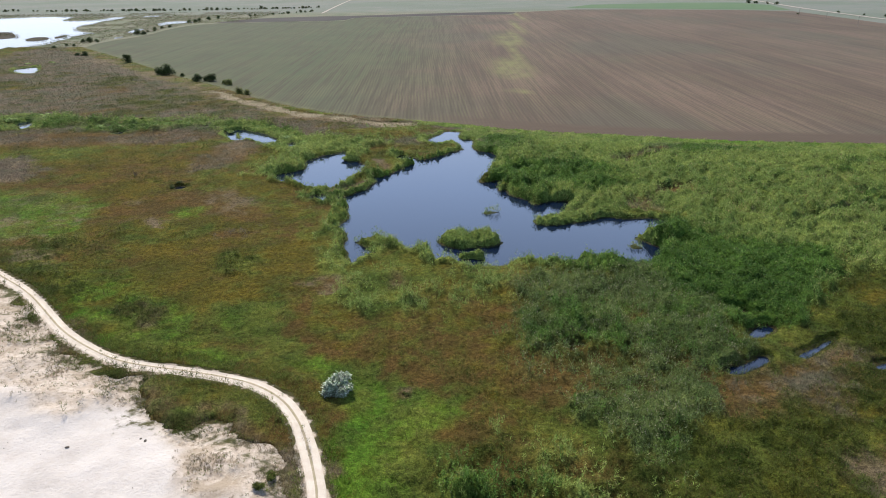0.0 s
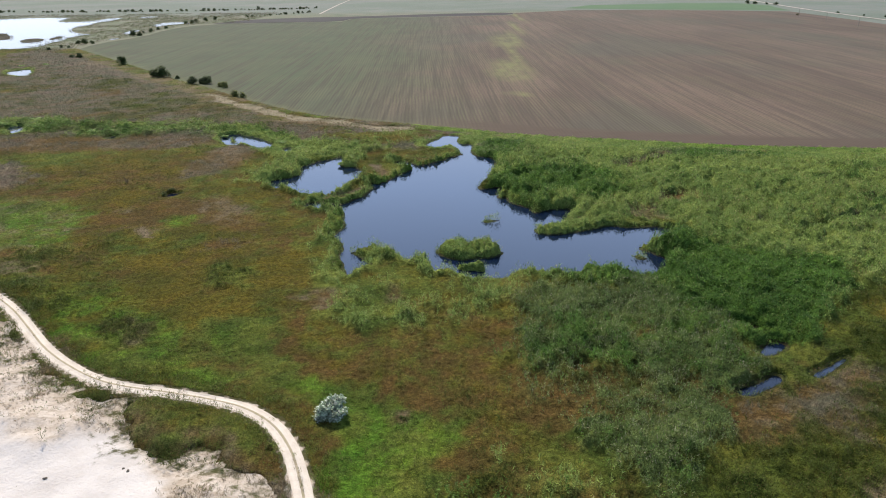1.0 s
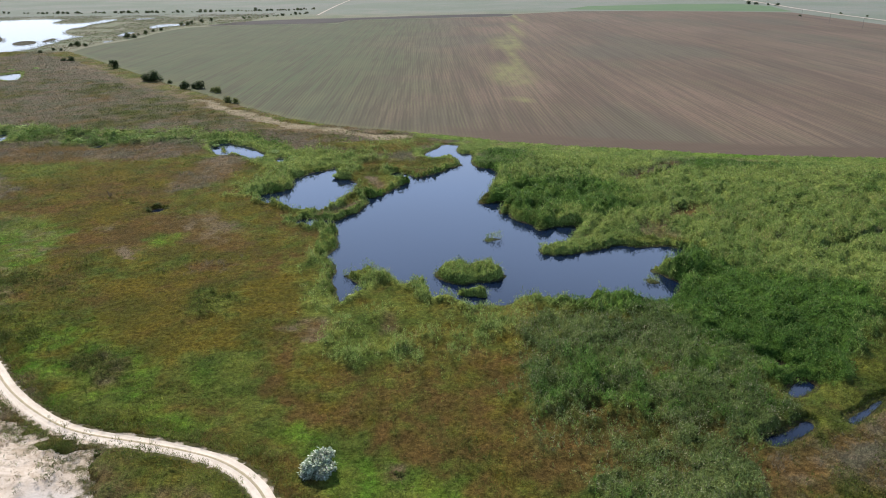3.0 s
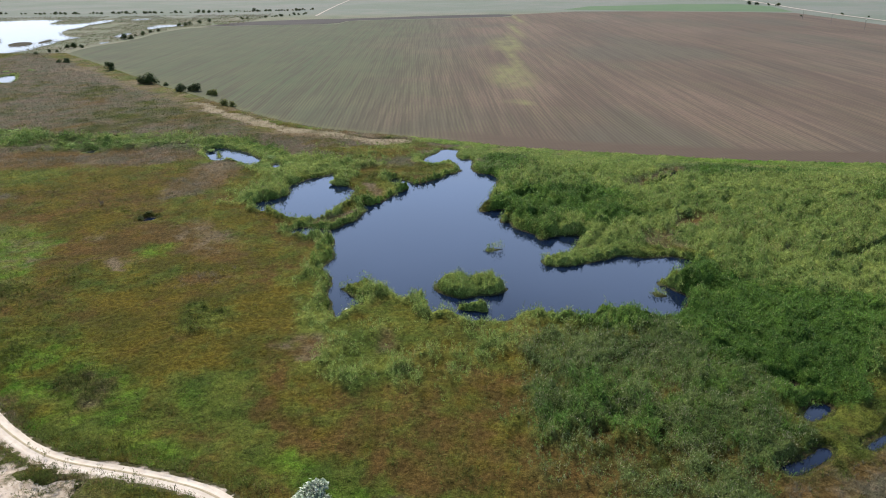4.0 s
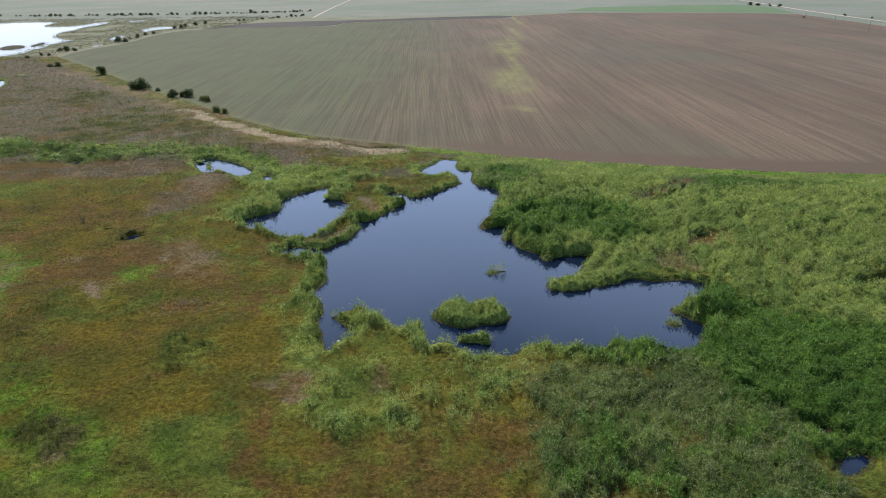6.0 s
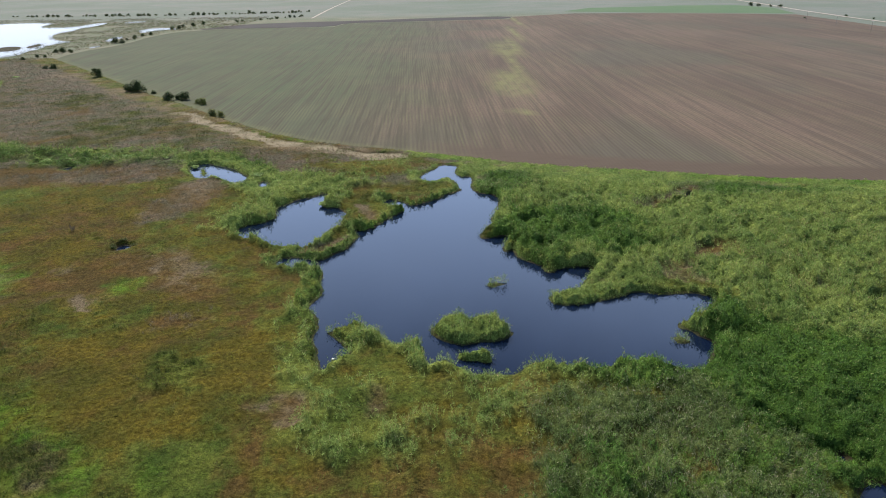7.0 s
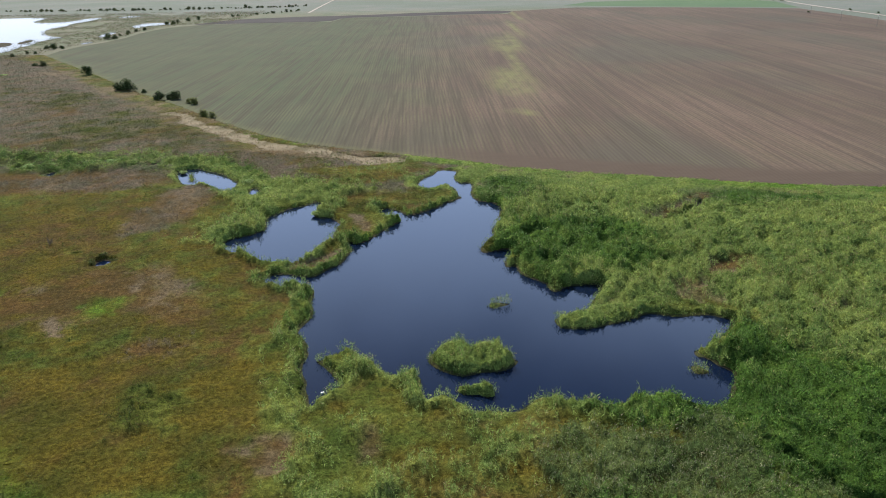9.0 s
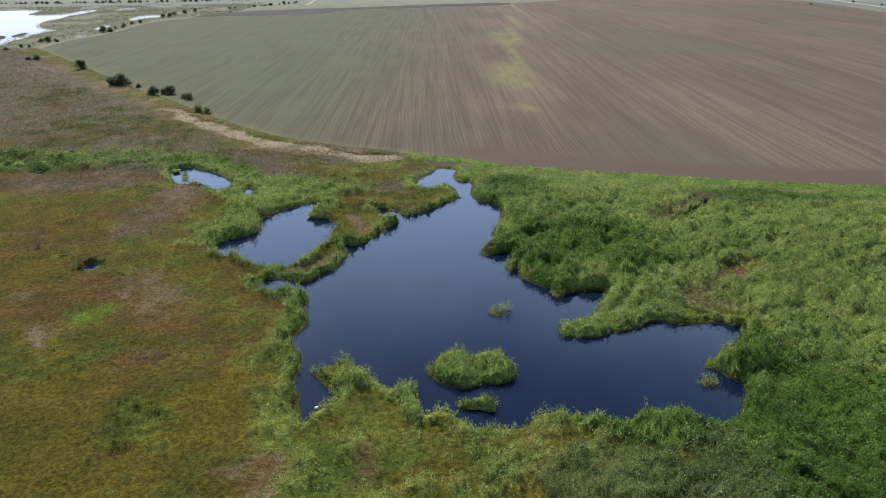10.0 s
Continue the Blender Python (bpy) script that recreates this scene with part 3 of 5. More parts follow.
def ground_height(x, y, water=None):
    water = wet(x, y) if water is None else water
    z = 0.10 + 0.14 * value_noise(x, y, 7, 2)
    up = step(-7, 5, inside(x, y, UPLAND))
    dune = step(0, 12, inside(x, y, SAND))
    z = z + up * 0.85 + dune * (0.5 + (0.9 * rough_noise(x, y, 9, 3) + 0.9 * (1 - np.abs(2 * rough_noise(x, y, 5, 6) - 1)) ** 3) * (1 - 0.75 * step(0, 5, inside(x, y, CLEAN_SAND))))
    return z * (1 - step(-0.6, 0.6, water)) - 0.7 * step(-0.6, 1.6, water)


def dry_margin(x, y):
    """The trodden, dried strip between the marsh and the west part of the field."""
    edge = off_line(x, y, FIELD_EDGE) + 9 * (rough_noise(x, y, 12, 16) - 0.5)
    return 0.92 * step(4.0, 6.0, edge) * step(15, 9, edge) * step(-140, -95, x) * step(-2, -14, x)


# ---- building helpers ----
def from_arrays(name, verts, faces, material, smooth=False):
    """A mesh object from arrays of vertices and equal-sided faces."""
    mesh = bpy.data.meshes.new(name)
    verts, faces = np.asarray(verts, np.float32), np.asarray(faces, np.int32)
    count, sides = faces.shape
    mesh.vertices.add(len(verts))
    mesh.vertices.foreach_set("co", verts.ravel())
    mesh.loops.add(count * sides)
    mesh.loops.foreach_set("vertex_index", faces.ravel())
    mesh.polygons.add(count)
    mesh.polygons.foreach_set("loop_start", np.arange(0, count * sides, sides, dtype=np.int32))
    mesh.polygons.foreach_set("use_smooth", np.full(count, smooth))
    mesh.update(calc_edges=True)
    mesh.materials.append(material)
    return new(name, mesh)


def part(name, bm, material, parent=None, label=""):
    mesh = bpy.data.meshes.new(name)
    bm.to_mesh(mesh)
    bm.free()
    mesh.materials.append(material)
    ob = new(name, mesh)
    ob.parent = parent
    return tagged(ob, label)


def attribute(ob, name, values):
    ob.data.attributes.new(name, "FLOAT", "POINT").data.foreach_set("value", np.asarray(values, np.float32))


def flat_sheet(name, outline, z, material, holes=(), step_size=None):
    """A level sheet within an outline, round any holes."""
    bm = bmesh.new()
    edges = []
    for ring in (outline, *holes):
        vs = [bm.verts.new((px, py, z)) for px, py in ring]
        edges += [bm.edges.new((a, b)) for a, b in zip(vs, vs[1:] + vs[:1])]
    bmesh.ops.triangle_fill(bm, edges=edges, use_beauty=True, use_dissolve=False, normal=(0, 0, 1))
    bmesh.ops.recalc_face_normals(bm, faces=bm.faces)
    if bm.faces and sum(f.normal.z for f in bm.faces) < 0:
        bmesh.ops.reverse_faces(bm, faces=bm.faces)
    return part(name, bm, material)


def graded(stops):
    """Grid lines whose spacing grows: rows of (end, spacing)."""
    at, lines = stops[0], [stops[0]]
    for end, gap in stops[1]:
        n = max(1, round((end - at) / gap))
        lines += list(np.linspace(at, end, n + 1)[1:])
        at = end
    return np.array(lines)


# ---- ground ----
xs = graded((-4500, [(-1500, 300), (-500, 50), (-170, 10), (-90, 2.0), (75, 1.1), (110, 2.0), (300, 10), (800, 50), (4500, 300)]))
ys = graded((-900, [(0, 100), (45, 5), (160, 1.0), (255, 1.5), (420, 8), (1000, 25), (4500, 175)]))
gx, gy = (a.ravel() for a in np.meshgrid(xs, ys))
water_d = wet(gx, gy)
gz = ground_height(gx, gy, water_d)
nx, ny = len(xs), len(ys)
cell = (np.arange(ny - 1)[:, None] * nx + np.arange(nx - 1)[None, :]).ravel()
ground = from_arrays("ground", np.stack((gx, gy, gz), 1), np.stack((cell, cell + 1, cell + nx + 1, cell + nx), 1), GROUND, True)
tagged(ground, "flat marsh ground of mud, turf and pale sand", "ground", kind="structure")
track_d = off_line(gx, gy, TRACK_LINE)
sand_d = inside(gx, gy, SAND)
attribute(ground, "sand", np.maximum(step(-2.0, 1.5, sand_d) * (0.55 + 0.35 * step(3, 9, sand_d)), step(1.5, 1.0, track_d) * 0.8))
attribute(ground, "clean", step(-1.5, 1.5, inside(gx, gy, CLEAN_SAND) + 7 * (rough_noise(gx, gy, 6, 8) - 0.5)))
attribute(ground, "dry", dry_margin(gx, gy))
attribute(ground, "turf", np.maximum(np.maximum(step(-9, 2, inside(gx, gy, UPLAND)), step(56, 44, gy)), step(14, 2, off_line(gx, gy, FIELD_EDGE))))
# Nearer land, where olive tones cover the colour with the painted haze.
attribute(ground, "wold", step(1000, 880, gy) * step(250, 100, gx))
attribute(ground, "hazy_pasture", np.maximum(step(300, 520, gy), step(140, 240, gx)))

# ---- field and far strips ----
fx = graded((-280, [(470, 6)]))
fy = graded((165, [(300, 3), (520, 10), (920, 25)]))
dense = []
for (ax, ay), (bx, by) in zip(FIELD_LINE, np.roll(FIELD_LINE, -1, 0)):
    n = max(1, int(math.hypot(bx - ax, by - ay) / 12))
    dense += [(ax + (bx - ax) * k / n, ay + (by - ay) * k / n) for k in range(n)]
field = flat_sheet("ploughed_field", dense, 0.255, FIELD)
bm = bmesh.new()
bm.from_mesh(field.data)
for axis, lines in (((1, 0, 0), fx), ((0, 1, 0), fy)):
    for v in lines:
        bmesh.ops.bisect_plane(bm, geom=bm.verts[:] + bm.edges[:] + bm.faces[:], plane_co=Vector(axis) * float(v), plane_no=axis)
bm.to_mesh(field.data)
bm.free()
tagged(field, "brown ploughed field with faint green crop rows", "field", kind="structure")
co = np.empty(len(field.data.vertices) * 3, np.float32)
field.data.vertices.foreach_get("co", co)
cx, cy = co[0::3].astype(float), co[1::3].astype(float)
edge_d = off_line(cx, cy, FIELD_EDGE)
attribute(field, "headland", step(17, 12, edge_d) * step(-20, 30, cx))
weeds = np.zeros(len(cx))
for wx, wy, rx_, ry_, amount in ((36, 319, 5, 8, 1.0), (40, 400, 17, 60, 0.75), (52, 560, 16, 70, 0.7), (41, 400, 2.5, 90, 0.8), (50, 480, 2.5, 90, 0.8), (61, 580, 3, 100, 0.8), (75, 690, 3.5, 110, 0.8), (92, 830, 4, 110, 0.8)):
    weeds = np.maximum(weeds, amount * step(1.0, 0.3, np.hypot((cx - wx) / rx_, (cy - wy) / ry_)))
attribute(field, "weeds", np.maximum(weeds, 0.35 * step(5, 1, edge_d)))

dark_strip = flat_sheet("dark_ploughed_strip", rounded([(-250.2, 774.1), (-234.6, 783.7), (-174.2, 790.4), (-108.2, 792.2), (-100.1, 840.8), (-52.7, 846.9), (48.4, 863.8), (86.1, 867.2), (98.7, 915.3), (15.1, 908.6), (-95.7, 875.1), (-150, 869.6), (-188.3, 856.5), (-224.2, 838.8)], 1), 0.32, PLOUGHED)
tagged(dark_strip, "narrow strip of dark freshly ploughed soil", "field strip", kind="structure")
green_strip = flat_sheet("green_cereal_strip", [(172, 990.2), (221.7, 1062), (268.8, 1067.1), (359.1, 1087.4), (436.4, 1067.9), (457, 998), (431.6, 882.6), (372, 907.3), (274.5, 940.8)], 0.30, GREENSTRIP)
tagged(green_strip, "distant strip of young green cereal", "field strip", kind="structure")


def ribbon(name, line, width, lift, material, spacing=1.0, profile=None, edge_wobble=0.0):
    """A strip that follows the ground along a line."""
    p = np.array(line, float)
    for _ in range(2):
        a, b = p[:-1], p[1:]
        p = np.concatenate((p[:1], np.stack((0.75 * a + 0.25 * b, 0.25 * a + 0.75 * b), 1).reshape(-1, 2), p[-1:]))
    run = np.concatenate(([0], np.cumsum(np.hypot(*np.diff(p, axis=0).T))))
    s = np.arange(0, run[-1], spacing)
    c = np.stack((np.interp(s, run, p[:, 0]), np.interp(s, run, p[:, 1])), 1)
    d = np.gradient(c, axis=0)
    d /= np.hypot(d[:, 0], d[:, 1])[:, None]
    side = np.stack((d[:, 1], -d[:, 0]), 1)
    profile = profile or [(-1, 0), (1, 0)]
    cols = []
    for k, (u, dz) in enumerate(profile):
        off = u * width / 2 * (1 + edge_wobble * (rough_noise(s, s * 0 + 11 * k, 5, 4) - 0.5) * (abs(u) > 0.7))
        q = c + side * off[:, None]
        cols.append(np.column_stack((q, ground_height(q[:, 0], q[:, 1]) + lift + dz)))
    verts = np.stack(cols, 1).reshape(-1, 3)
    m = len(profile)
    base = (np.arange(len(s) - 1)[:, None] * m + np.arange(m - 1)[None, :]).ravel()
    return from_arrays(name, verts, np.stack((base, base + 1, base + m + 1, base + m), 1), material, True)


track = ribbon("sand_track", TRACK_LINE, 2.2, 0.05, TRACK, 0.5, [(-1.0, -0.06), (-0.85, 0.03), (-0.62, -0.03), (-0.35, 0.0), (-0.15, 0.05), (0.15, 0.05), (0.35, 0.0), (0.62, -0.03), (0.85, 0.03), (1.0, -0.06)], 0.20)
tagged(track, "pale sandy two-rut track curving past dunes", "dirt track", kind="structure")
ridge = ribbon("grassy_ridge", TRACK_LINE, 0.46, 0.11, VERGE, 0.5, [(-1, -0.05), (-0.4, 0.02), (0.4, 0.02), (1, -0.05)], 0.9)
tagged(ridge, "trodden ridge of tan grass between the wheel ruts", "grass ridge", kind="structure")
far_road = ribbon("farm_road", [(500, 1250), (487.6, 1108.8), (481.6, 1056.5), (465, 952.4), (457.5, 865.5), (451.3, 792.7), (448.7, 718.3), (444.5, 650), (440, 480)], 5.0, 0.35, FARROAD, 10)
tagged(far_road, "pale straight farm road between distant fields", "dirt road", kind="structure")
far_road_b = ribbon("farm_road", [(-152.7, 929.9), (-157.3, 1063), (-160.4, 1180.6), (-162.2, 1326.1), (-164, 1500)], 3.0, 0.35, FARROAD, 10)
tagged(far_road_b, "pale narrow farm road climbing distant fields", "dirt road", kind="structure")

# ---- water ----
pond = flat_sheet("pond_water", MAIN_POND, 0.0, POND, ISLES[:4])
tagged(pond, "dark still pond water mirroring the sky", "pond", kind="structure")
side_pond = flat_sheet("pond_water", SIDE_POND, 0.0, POND)
tagged(side_pond, "small still side pond behind reed strip", "pond", kind="structure")
for outline in POOLS:
    pool = flat_sheet("marsh_pool", outline, 0.006, POND)
    tagged(pool, "small open pool among marsh reeds", "pool", kind="structure")
for outline in LAKES:
    lake = flat_sheet("lake_water", outline, 0.36, LAKE)
    tagged(lake, "bright distant lake water reflecting the sky", "lake", kind="structure")
for outline in LAKE_ISLES:
    isle = flat_sheet("lake_island", outline, 0.42, GROUND)
    tagged(isle, "low reedy island in the lake", "island", kind="structure")


# ---- marsh plants ----
def leaf_arrays(base, turn, rise, length, width, droop, flat=0.0):
    """Diamond leaves, bent at the middle: four vertices and two triangles each."""
    n = len(base)
    out = np.stack((np.cos(turn), np.sin(turn), np.zeros(n)), 1)
    side = np.stack((-np.sin(turn), np.cos(turn), np.full(n, flat)), 1)
    up = np.array([0, 0, 1.0])
    one = out * np.cos(rise)[:, None] + up * np.sin(rise)[:, None]
    two = out * np.cos(rise - droop)[:, None] + up * np.sin(rise - droop)[:, None]
    mid = base + one * (length * 0.5)[:, None]
    tip = mid + two * (length * 0.5)[:, None]
    w = side * (width * 0.5)[:, None]
    verts = np.stack((base, mid - w, mid + w, tip), 1).reshape(-1, 3)
    k = np.arange(n)[:, None] * 4
    faces = np.concatenate((k + [[0, 1, 2]], k + [[1, 3, 2]]), 1).reshape(-1, 3)
    return verts, faces


def blade_arrays(base, turn, rise, length, width):
    """Tapering blades: one triangle each, broad at the foot."""
    n = len(base)
    way = np.stack((np.cos(turn) * np.cos(rise), np.sin(turn) * np.cos(rise), np.sin(rise)), 1)
    side = np.stack((-np.sin(turn), np.cos(turn), rng.uniform(-0.3, 0.3, n)), 1) * (width * 0.5)[:, None]
    verts = np.stack((base - side, base + side, base + way * length[:, None]), 1).reshape(-1, 3)
    return verts, np.arange(n * 3).reshape(-1, 3)


# height, blades a tuft, lowest and highest foot (share of height), blade length (share), width, rise in degrees
HABIT = {
    "reed": (2.2, 11, 0.62, 1.0, 0.17, 0.070, (10, 85)),
    "dark": (2.2, 12, 0.62, 1.0, 0.15, 0.080, (5, 75)),
    "grey": (2.4, 12, 0.62, 1.0, 0.13, 0.068, (10, 85)),
    "rust": (0.80, 9, 0.30, 0.80, 0.34, 0.036, (20, 75)),
    "olive": (0.95, 9, 0.30, 0.80, 0.34, 0.040, (20, 75)),
    "meadow": (1.0, 9, 0.35, 0.85, 0.32, 0.056, (15, 75)),
    "bright": (0.60, 9, 0.20, 0.75, 0.55, 0.060, (25, 80)),
    "straw": (0.60, 9, 0.0, 0.50, 0.75, 0.042, (35, 85)),
    "fen": (1.35, 11, 0.50, 1.0, 0.20, 0.066, (15, 85)),
    "old": (1.1, 9, 0.35, 0.90, 0.36, 0.055, (25, 85)),
}
KINDS = list(TONES)

# Painted in order: outline, softness of its border in metres, shares of the plants there.
# Places where the reeds stand higher: x, y, radius, share added to their height.
MOUNDS = [(29, 118.5, 6.0, 0.45), (47, 133.5, 5.5, 0.4), (-2.6, 125.5, 1.8, 0.3), (25, 161, 5, 0.15), (36, 163, 5, 0.15), (18, 171, 4, 0.2), (14, 181, 3.5, 0.1), (17, 190, 4, 0.1), (-24, 151, 5, 0.05), (5, 134, 7, -0.22), (58, 116, 8, 0.3), (45, 98, 4, 0.25), (22, 100, 7, 0.2), (38, 100, 6, 0.25), (28, 147, 6, -0.55), (36, 149.5, 5, -0.38), (43, 148.5, 4, -0.25), (-26, 170, 6, -0.5), (-15, 194, 6, -0.45), (-2, 211, 7, -0.4), (-34, 168, 5, -0.3), (39.8, 130, 2, -0.45), (-33, 164, 4, -0.3),
          (-8, 127, 6, -0.15), (5.8, 125.2, 1.5, 0.3), (10, 119, 8, -0.15)]
